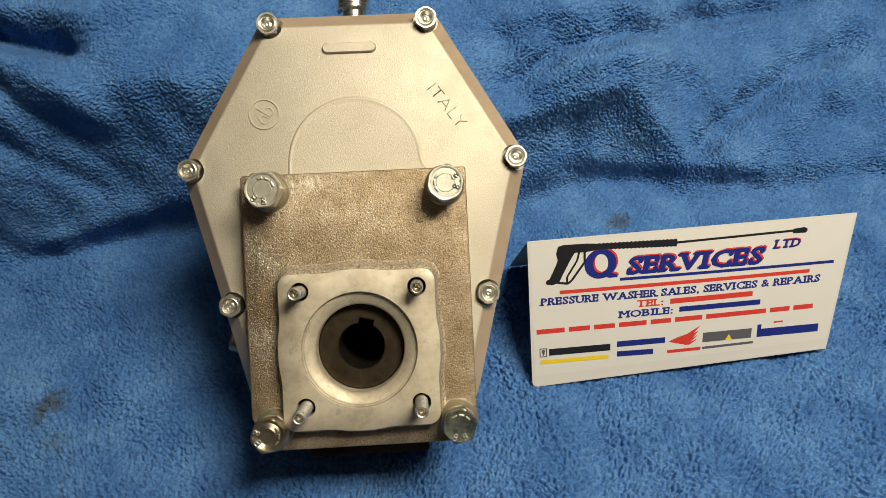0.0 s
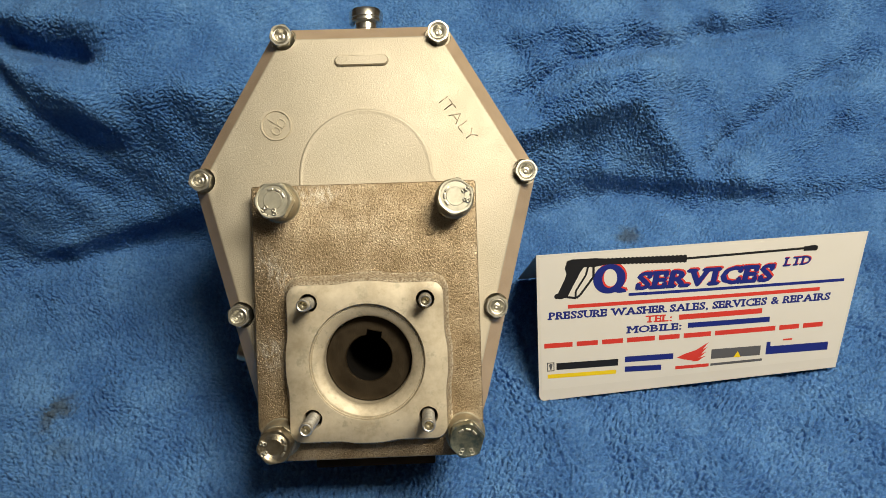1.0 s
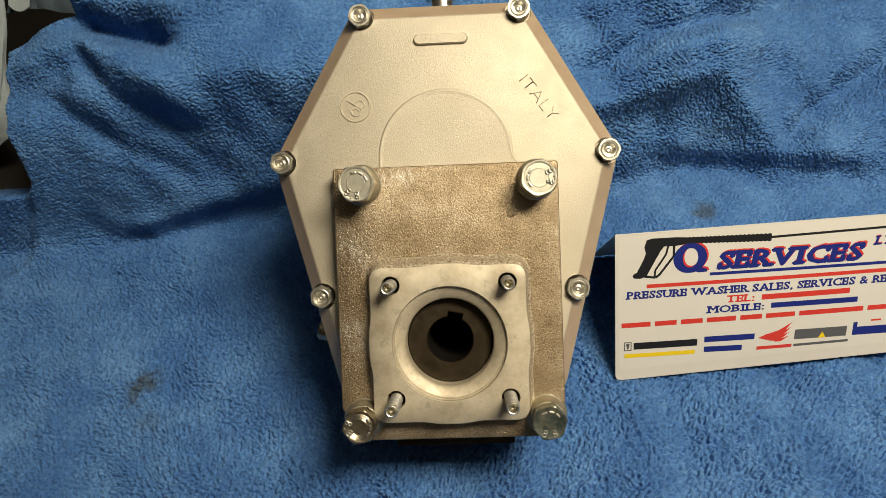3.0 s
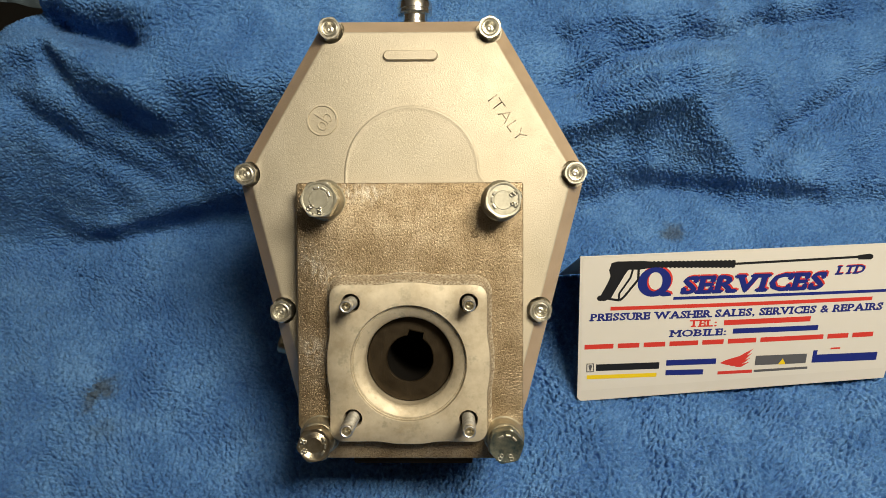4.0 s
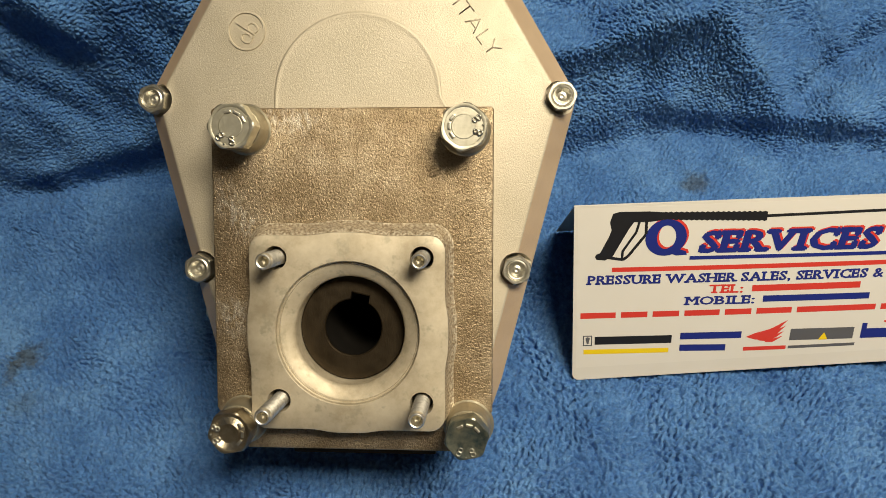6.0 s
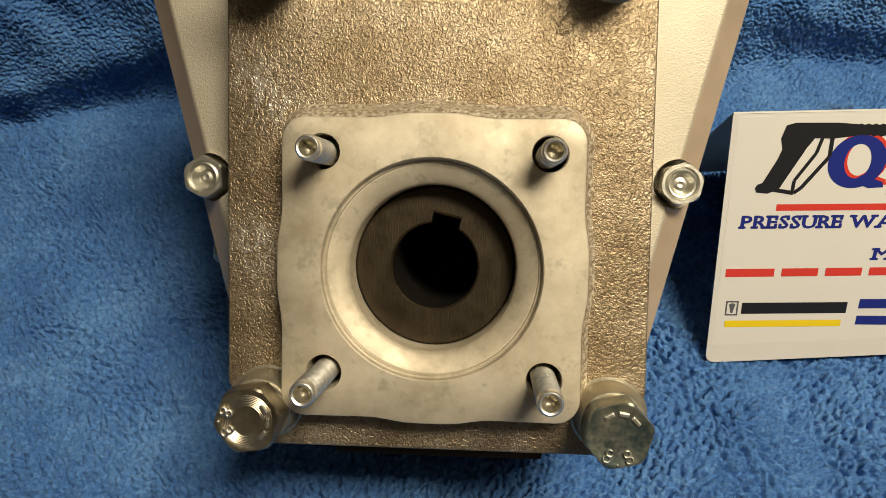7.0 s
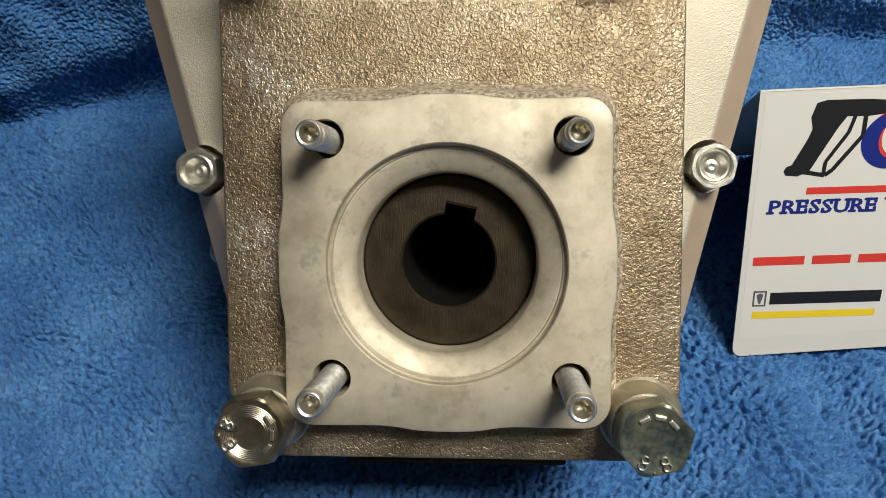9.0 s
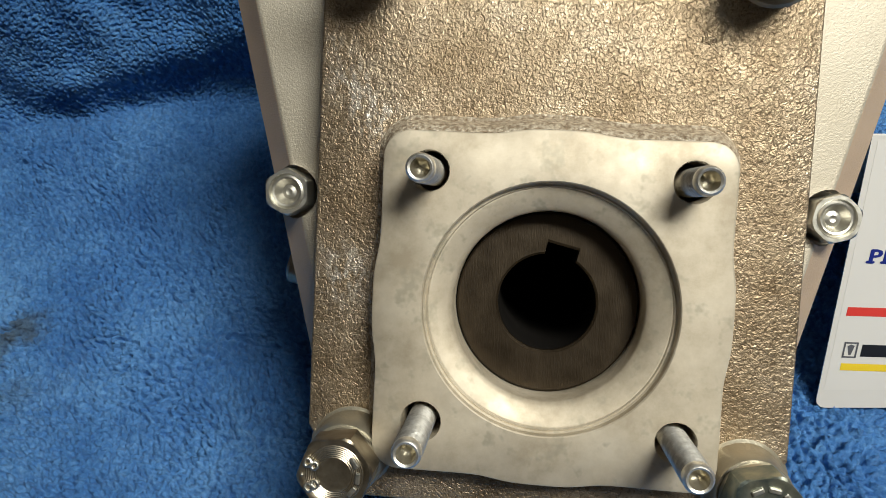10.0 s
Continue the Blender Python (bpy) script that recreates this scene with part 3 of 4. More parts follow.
def build_gearbox():
    g = thing("gearbox", LEANING, "new cast aluminium reduction gearbox leaning back on a blue towel", "gearbox")

    # housing behind the cover
    bm = bmesh.new()
    n_side = [max(2, int((Vector(b) - Vector(a)).length / 0.004)) for a, b in zip(COVER_OUT, COVER_OUT[1:] + COVER_OUT[:1])]

    def even(poly):
        return [tuple(Vector(poly[k]).lerp(Vector(poly[(k + 1) % len(poly)]), j / n_side[k])) for k in range(len(poly)) for j in range(n_side[k])]
    loft(bm, [(y, even(inset(COVER_OUT, d))) for y, d in ((0.0605, 0.004), (0.0605, 0.0), (0.0680, 0.0), (0.0700, 0.004), (0.1050, 0.008), (0.1100, 0.012))], False, True)
    part("housing", bm, COVER, g)

    # front cover with its sloping rim and a bite round each bolt
    bm = bmesh.new()
    hole = ring_points(0.0250, 48, CX, CZ)
    loops = sheet_with_holes(bm, Y_COVER, even(inset(COVER_OUT, 0.0088)), [hole])
    drop_from(bm, loops[0], [(Y_COVER + 0.0003, even(inset(COVER_OUT, 0.0078))), (Y_COVER + 0.0013, even(inset(COVER_OUT, 0.0071))), (Y_SEAT, even(inset(COVER_OUT, 0.0002)))])
    drop_from(bm, loops[1], [(Y_SEAT, hole)])
    back = [e for e in bm.edges if len(e.link_faces) == 1]
    bmesh.ops.triangle_fill(bm, edges=back, use_beauty=True)
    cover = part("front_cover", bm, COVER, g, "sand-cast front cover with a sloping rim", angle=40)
    cut = bmesh.new()
    for x, z in COVER_BOLTS:
        loft(cut, [(0.0400, ring_points(0.0074, 32, x, z)), (0.0551, ring_points(0.0074, 32, x, z))], True, True)
    carve(cover, cut)
    # sloping faces take the brown that imitates a reflection
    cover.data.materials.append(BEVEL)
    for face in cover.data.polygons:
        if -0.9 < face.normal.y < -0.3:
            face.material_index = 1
    bm = bmesh.new()
    rim = even(COVER_OUT)
    rim_in = even(inset(COVER_OUT, 0.013))
    loft(bm, [(Y_SEAT, rim_in), (Y_SEAT, even(inset(COVER_OUT, 0.0006))), (Y_SEAT + 0.0006, rim), (0.0605, rim)])
    part("cover_rim", bm, COVER, g)

    for (x, z), turn in zip(COVER_BOLTS, (12, 25, 20, 5, 33, 18)):
        hex_bolt("cover_bolt", g, x, z, Y_SEAT, 0.0425, 0.0116, turn, STEEL, 0.0057, 0.0062)

    # raised bar, arch, round maker's mark, lettering on the cover
    bm = bmesh.new()
    pill = [(-0.0118 + 0.0027 * math.cos(a), 0.1693 + 0.0027 * math.sin(a)) for a in np.linspace(math.pi / 2, 3 * math.pi / 2, 12)]
    pill += [(0.0124 + 0.0027 * math.cos(a), 0.1693 + 0.0027 * math.sin(a)) for a in np.linspace(-math.pi / 2, math.pi / 2, 12)]
    mid = Vector((0.0003, 0.1693))

    def shrink(k):
        return [(mid.x + (x - mid.x) * (1 - (1 - k) * 0.25), mid.y + (z - mid.y) * k) for x, z in pill]
    loft(bm, [(Y_COVER + 0.001, shrink(1.12)), (Y_COVER - 0.0014, pill), (Y_COVER - 0.0020, shrink(0.86))], False, True)
    part("raised_bar", bm, COVER, g)
    bm = bmesh.new()
    arch = [Vector((-0.0366, 0, 0.0990)), Vector((-0.0362, 0, 0.1080))]
    arch += [Vector((0.0008 - 0.0368 * math.cos(a), 0, 0.1070 + 0.0352 * math.sin(a))) for a in np.linspace(0.12, math.pi - 0.12, 40)]
    arch += [Vector((0.0378, 0, 0.1060)), Vector((0.0392, 0, 0.1030)), Vector((0.0425, 0, 0.0990))]
    mid = Vector((0.0012, 0, 0.1000))

    def field(k, up):
        return [bm.verts.new((mid.x + (p.x - mid.x) * k, Y_COVER - up, mid.z + (p.z - mid.z) * k)) for p in arch]
    rings = [field(1.008, -0.0002), field(1.0, 0.00015), field(0.985, 0.00050), field(0.97, 0.00048), field(0.945, 0.00030), field(0.93, 0.00030), field(0.5, 0.00030)]
    for a, b in zip(rings, rings[1:]):
        for k in range(len(a)):
            bm.faces.new((a[k], a[(k + 1) % len(a)], b[(k + 1) % len(a)], b[k]))
    bm.faces.new(rings[-1])
    part("raised_arch", bm, COVER, g, angle=75)
    bm = bmesh.new()
    for lo, hi in ((0.0078, 0.0084),):
        lathe(bm, [(lo - 0.0003, Y_COVER + 0.0003), (lo, Y_COVER - 0.0007), (hi, Y_COVER - 0.0007), (hi + 0.0003, Y_COVER + 0.0003)], 48, -0.0482, 0.1345)
    part("maker_ring", bm, COVER, g)
    # two looped strokes of the maker's mark
    c, q = math.cos(radians(57)), math.sin(radians(57))
    for dx, dz, side, top in ((0.0000, -0.0030, 1, 0.0024), (0.0027, 0.0014, -1, 0.0074)):
        bm = bmesh.new()
        lathe(bm, [(0.0015, Y_COVER + 0.0003), (0.0017, Y_COVER - 0.0006), (0.0022, Y_COVER - 0.0006), (0.0024, Y_COVER + 0.0003)], 24, 0, 0)
        place(bm, lambda v: (v.x, v.y, v.z * 1.25))
        box(bm, (side * 0.0019 - 0.0003, Y_COVER - 0.00062, -0.0026), (side * 0.0019 + 0.0003, Y_COVER + 0.0003, top))
        place(bm, lambda v: (-0.0482 + dx + v.x * c - v.z * q, v.y, 0.1345 + dz + v.x * q + v.z * c))
        part("maker_mark", bm, COVER, g)
    mark(g, "ITALY", 0.0532, 0.1352, Y_COVER + 0.0001, 0.0066, -54, COVER, "raised_lettering", 0.00045, "raised cast lettering", 0.0280, -0.024)

    # lug under the cover; its dark steel stands in for the shade there
    part("bottom_lug", box(bmesh.new(), (-0.0345, 0.0620, -0.0605), (0.0345, 0.0900, -0.0450), 0.0020), DARK_STEEL_AND_SHADE, g)

    # adapter plate
    bm = bmesh.new()
    lo_x, hi_x, lo_z, hi_z = -0.0600, 0.0605, -0.0480, 0.0995
    plate = [(hi_x - 0.0010, hi_z), (lo_x + 0.0010, hi_z), (lo_x, hi_z - 0.0010), (lo_x, -0.030), (lo_x + 0.009, -0.0455), (lo_x + 0.014, lo_z), (hi_x - 0.014, lo_z), (hi_x - 0.009, -0.0455), (hi_x, -0.030), (hi_x, hi_z - 0.0010)]
    n_p = [max(1, int((Vector(b) - Vector(a)).length / 0.004)) for a, b in zip(plate, plate[1:] + plate[:1])]

    def even_p(poly):
        return [tuple(Vector(poly[k]).lerp(Vector(poly[(k + 1) % len(poly)]), j / n_p[k])) for k in range(len(poly)) for j in range(n_p[k])]
    def foot(d, rise=0.0):
        return [(x, z + rise * min(1.0, max(0.0, (z - CZ - 0.022) / 0.016))) for x, z in flange_outline(d)]
    slope = ((0.0110, 0.0034, 0.0016), (0.0098, 0.0020, 0.0018), (0.0075, 0.0013, 0.0019), (0.0050, 0.0010, 0.0018), (0.0030, 0.0008, 0.0013), (0.0016, 0.0006, 0.0006), (0.0008, 0.0004, 0.0))
    pocket = foot(0.0034, 0.0016)
    loops = sheet_with_holes(bm, Y_PLATE, even_p(inset(plate, 0.0007)), [pocket])
    drop_from(bm, loops[0], [(Y_PLATE + 0.0002, even_p(inset(plate, 0.0002))), (Y_PLATE + 0.0008, even_p(plate)), (Y_COVER, even_p(plate))])
    part("adapter_plate", bm, PLATE, g, "rough dark cast adapter plate", angle=50)
    # brighter colour stands in for light caught by the foot's slope
    bm = bmesh.new()
    loft(bm, [(Y_FLANGE + deep, foot(out, rise)) for deep, out, rise in slope])
    part("flange_foot", bm, BRIGHT_FOOT, g, "cast metal round the flange, coloured brighter for the light it catches", angle=60)

    # lumps left by the casting
    for x, z, r, up in ((0.0353, 0.0725, 0.0022, 0.00060), (0.0472, 0.0440, 0.0024, 0.00030)):
        bm = bmesh.new()
        loft(bm, [(Y_PLATE + 0.0002 - up * k, [(x + r * m * (math.cos(a) + 0.35 * math.sin(a)), z + r * m * (1.25 * math.sin(a) - 0.2 * math.cos(2 * a))) for a in np.linspace(0, 2 * math.pi, 20, endpoint=False)]) for k, m in ((0.0, 1.35), (0.35, 1.12), (0.6, 0.92), (0.82, 0.68), (0.95, 0.4), (1.0, 0.08))], False, True)
        part("casting_lump", bm, PLATE, g, angle=80)

    # machined pump flange
    bm = bmesh.new()
    stud_at = [(-0.0300, 0.0367), (0.0312, 0.0368), (-0.0292, -0.0236), (0.0310, -0.0240)]
    seat = ring_points(0.0305, 96, CX, CZ)
    small = [ring_points(0.0050, 28, x, z) for x, z in stud_at]
    loops = sheet_with_holes(bm, Y_FLANGE, flange_outline(-0.0002), [seat, *small])
    drop_from(bm, loops[0], [(Y_FLANGE + 0.0003, flange_outline(0.0003)), (Y_FLANGE + 0.0014, flange_outline(0.0004))])

    def circ(r):
        return ring_points(r, 96, CX, CZ)
    drop_from(bm, loops[1], [(Y_FLANGE + 0.0003, circ(0.0302)), (Y_FLANGE + 0.0023, circ(0.0301)), (Y_FLANGE + 0.0027, circ(0.0297)), (Y_FLANGE + 0.0026, circ(0.0293)), (Y_FLANGE + 0.0030, circ(0.0290)), (Y_FLANGE + 0.0030, circ(0.0286)), (Y_FLANGE + 0.0055, circ(0.0252)),
                             (Y_FLANGE + 0.0058, circ(0.0247)), (Y_FLANGE + 0.0066, circ(0.0237)), (Y_FLANGE + 0.0074, circ(0.0233)), (0.0450, circ(0.0233))])
    for lp, (x, z) in zip(loops[2:], stud_at):
        drop_from(bm, lp, [(Y_FLANGE + 0.0003, ring_points(0.0048, 28, x, z)), (Y_FLANGE + 0.012, ring_points(0.0048, 28, x, z))])
    part("pump_flange", bm, MACHINED, g, "smooth machined square pump flange", angle=40)

    # hollow shaft with its keyway
    bm = bmesh.new()
    key_turn, key_half, key_top, bore = radians(90 - 13.2), 0.0040, 0.0149, 0.0124
    ring = []
    a_key = math.asin(key_half / bore)
    for j in range(60):
        a = key_turn + a_key + (2 * math.pi - 2 * a_key) * j / 59
        ring.append((CX + bore * math.cos(a), CZ + bore * math.sin(a)))
    ux, uz = math.cos(key_turn), math.sin(key_turn)
    for side in (-1, 1):
        ring.append((CX + key_top * ux + side * key_half * uz, CZ + key_top * uz - side * key_half * ux))
    ring = ring[:60] + [ring[61], ring[60]] if (Vector(ring[59]) - Vector(ring[61])).length < (Vector(ring[59]) - Vector(ring[60])).length else ring
    worn = [(CX + (x - CX) * 1.045, CZ + (z - CZ) * 1.045) for x, z in ring]
    loops = sheet_with_holes(bm, Y_SLEEVE, ring_points(0.0224, 64, CX, CZ), [worn])
    drop_from(bm, loops[0], [(Y_SLEEVE + 0.0005, ring_points(0.0229, 64, CX, CZ)), (0.090, ring_points(0.0229, 64, CX, CZ))])
    drop_from(bm, loops[1], [(Y_SLEEVE + 0.0006, ring), (Y_SLEEVE + 0.0020, ring)])
    part("hollow_shaft", bm, DARK_STEEL_AND_SHADE, g, "dark oiled hollow steel shaft with a keyway", angle=40)
    # painted shade: black walls and a black end close the bore
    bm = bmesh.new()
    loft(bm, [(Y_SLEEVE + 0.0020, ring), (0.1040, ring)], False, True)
    part("shaft_bore", bm, BORE_SHADE, g, "bore coloured black for the shade inside it")

    # studs
    for (x, z), tip in zip(stud_at, (0.0055, 0.0085, -0.0018, -0.0012)):
        bm = bmesh.new()
        prof = [(0.0032, Y_FLANGE + 0.012)]
        y = Y_FLANGE + 0.012
        while y > tip + 0.0030:
            prof += [(0.00338, y), (0.00290, y - 0.0005)]
            y -= 0.0010
        prof += [(0.0033, tip + 0.0024), (0.0033, tip + 0.0009), (0.0030, tip + 0.0002), (0.0027, tip), (0.0022, tip + 0.0003)]
        lathe(bm, prof, 24, x, z)
        stud = part("stud", bm, STUD, g, "bright threaded steel stud", angle=50)
        # duller metal in the hollow stands in for its shade
        bm = bmesh.new()
        loft(bm, [(tip + dy, [(x + r * (1 + bend * 0.07 * math.cos(6 * q)) * math.cos(q), z + r * (1 + bend * 0.07 * math.cos(6 * q)) * math.sin(q)) for q in np.linspace(0, 2 * math.pi, 36, endpoint=False)])
                  for dy, r, bend in ((0.0003, 0.0024, 0.0), (0.0010, 0.0021, 0.5), (0.0034, 0.0019, 1.0), (0.0042, 0.0014, 0.8), (0.0044, 0.0004, 0.0))], False, True)
        part("stud_socket", bm, BOSS, stud, "hollow in the end of the stud, dulled for its shade", angle=50)

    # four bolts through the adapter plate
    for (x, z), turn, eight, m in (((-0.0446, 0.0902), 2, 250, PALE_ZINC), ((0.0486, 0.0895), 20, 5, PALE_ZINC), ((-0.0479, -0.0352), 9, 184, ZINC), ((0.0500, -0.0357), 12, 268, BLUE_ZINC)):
        bm = bmesh.new()
        lathe(bm, [(0.0112, Y_PLATE + 0.0004), (0.0100, Y_PLATE - 0.0006), (0.0095, Y_PLATE - 0.0030), (0.0093, Y_PLATE - 0.0088), (0.0088, Y_PLATE - 0.0096), (0.004, Y_PLATE - 0.0096)], 40, x, z)
        part("bolt_boss", bm, BOSS, g)
        bm = bmesh.new()
        lathe(bm, [(0.0055, Y_PLATE - 0.0096), (0.0082, Y_PLATE - 0.0098), (0.0084, Y_PLATE - 0.0112), (0.0082, Y_PLATE - 0.0122), (0.005, Y_PLATE - 0.0122)], 40, x, z)
        part("spring_washer", bm, STEEL, g)
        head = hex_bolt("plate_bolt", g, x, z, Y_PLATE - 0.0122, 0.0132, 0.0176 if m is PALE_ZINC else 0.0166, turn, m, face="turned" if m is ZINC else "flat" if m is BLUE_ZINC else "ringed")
        for sign, off in (("8", -26), (".", 0), ("8", 26)):
            a = radians(eight + off)
            bm, w = letters(sign, 0.0040, 0.0007, 0.006 if m is not BLUE_ZINC else -0.02)
            c, q = math.cos(a + math.pi / 2), math.sin(a + math.pi / 2)
            mx, mz = x + 0.0059 * math.cos(a), z + 0.0059 * math.sin(a)
            place(bm, lambda v: (mx + (v.x - w / 2) * c - (v.y - 0.0020) * q, 0.0134 - v.z, mz + (v.x - w / 2) * q + (v.y - 0.0020) * c))
            part("grade_mark", bm, STEEL, head, smooth=False)
        for off in (-44, -8, 30):
            a = radians(eight + 180 + off)
            c, q = math.cos(a + math.pi / 2), math.sin(a + math.pi / 2)
            mx, mz = x + 0.0057 * math.cos(a), z + 0.0057 * math.sin(a)
            bm = box(bmesh.new(), (-0.0014, 0.0128, -0.0006), (0.0014, 0.0140, 0.0006), 0.0003)
            place(bm, lambda v: (mx + v.x * c - v.z * q, v.y, mz + v.x * q + v.z * c))
            part("maker_stamp", bm, STEEL, head, smooth=False)

    # breather cap on the top edge
    bm = bmesh.new()
    prof = [(0.0082, 0.186), (0.0082, 0.1985), (0.0076, 0.1990), (0.0076, 0.2022), (0.0099, 0.2028), (0.0105, 0.2036), (0.0105, 0.2048), (0.0101, 0.2052), (0.0101, 0.2056), (0.0105, 0.2060), (0.0105, 0.2094), (0.0098, 0.2109), (0.0075, 0.2118), (0.0001, 0.2120)]
    rows = [[bm.verts.new((0.0006 + r * math.cos(2 * math.pi * k / 40), 0.090 + r * math.sin(2 * math.pi * k / 40), h)) for k in range(40)] for r, h in prof]
    for a, b in zip(rows, rows[1:]):
        for k in range(40):
            bm.faces.new((a[k], a[(k + 1) % 40], b[(k + 1) % 40], b[k]))
    part("breather_cap", bm, NICKEL, g, "bright nickel breather cap")

    # drain plug on the side
    bm = bmesh.new()
    prof = [(0.0080, 0.0), (0.0080, 0.0015), (0.0066, 0.0020), (0.0066, 0.0075), (0.0058, 0.0085), (0.0035, 0.0085), (0.0030, 0.0060), (0.0001, 0.0060)]
    ax = Vector((-0.972, 0, 0.235))
    e1, e2 = Vector((0, 1, 0)), ax.cross(Vector((0, 1, 0)))
    rows = [[bm.verts.new(Vector((-0.0730, 0.0840, 0.0050)) + ax * h + (e1 * math.cos(2 * math.pi * k / 24) + e2 * math.sin(2 * math.pi * k / 24)) * r) for k in range(24)] for r, h in prof]
    for a, b in zip(rows, rows[1:]):
        for k in range(24):
            bm.faces.new((a[k], a[(k + 1) % 24], b[(k + 1) % 24], b[k]))
    part("drain_plug", bm, ZINC, g)
    return g


build_gearbox()

# ---------------------------------------------------------------- folded card
CARD_A, CARD_B = Vector((0.1058, 0.0545, -0.0040)), Vector((0.3150, 0.0720, -0.0040))
CARD_U, CARD_V, CARD_N = Vector((0.99651, 0.08336, 0.0)), Vector((-0.0427, 0.5060, 0.8780)), Vector((0.0722, -0.8626, 0.5006))
CARD_W, CARD_H = 0.2104, 0.1008


def on_card(u, v, proud=0.0):
    """A place on the card's front: u along its foot from the left, v up the slope, in metres."""
    a, b = min(1, max(0, u / CARD_W)), min(1, max(0, v / CARD_H))
    belly = 0.0012 * math.sin(math.pi * a) * math.sin(math.pi * b)
    return CARD_A + CARD_U * u + CARD_V * (v - 0.0032 * (1 - b) ** 2) + CARD_N * (proud + belly)


def card_corner(a, b):
    """The card's outline: its far end flares a little and its top edge runs down to it."""
    u, v = a * (CARD_W + 0.0104 * b), b * (CARD_H - 0.0060 * a)
    r = 0.0038
    cut = r - math.sqrt(max(0.0, r * r - max(0.0, r - v) ** 2))
    return cut + u * (1 - cut / CARD_W), v


def sheet(bm, f, nu, nv, thick):
    """A thin curved sheet f(a, b) with edges."""
    front = [[bm.verts.new(f(i / nu, j / nv, 0)) for i in range(nu + 1)] for j in range(nv + 1)]
    back = [[bm.verts.new(f(i / nu, j / nv, thick)) for i in range(nu + 1)] for j in range(nv + 1)]
    for j in range(nv):
        for i in range(nu):
            bm.faces.new((front[j][i], front[j][i + 1], front[j + 1][i + 1], front[j + 1][i]))
            bm.faces.new((back[j][i], back[j + 1][i], back[j + 1][i + 1], back[j][i + 1]))
    for i in range(nu):
        bm.faces.new((front[0][i], back[0][i], back[0][i + 1], front[0][i + 1]))
        bm.faces.new((front[nv][i], front[nv][i + 1], back[nv][i + 1], back[nv][i]))
    for j in range(nv):
        bm.faces.new((front[j][0], front[j + 1][0], back[j + 1][0], back[j][0]))
        bm.faces.new((front[j][nu], back[j][nu], back[j + 1][nu], front[j + 1][nu]))
    return bm


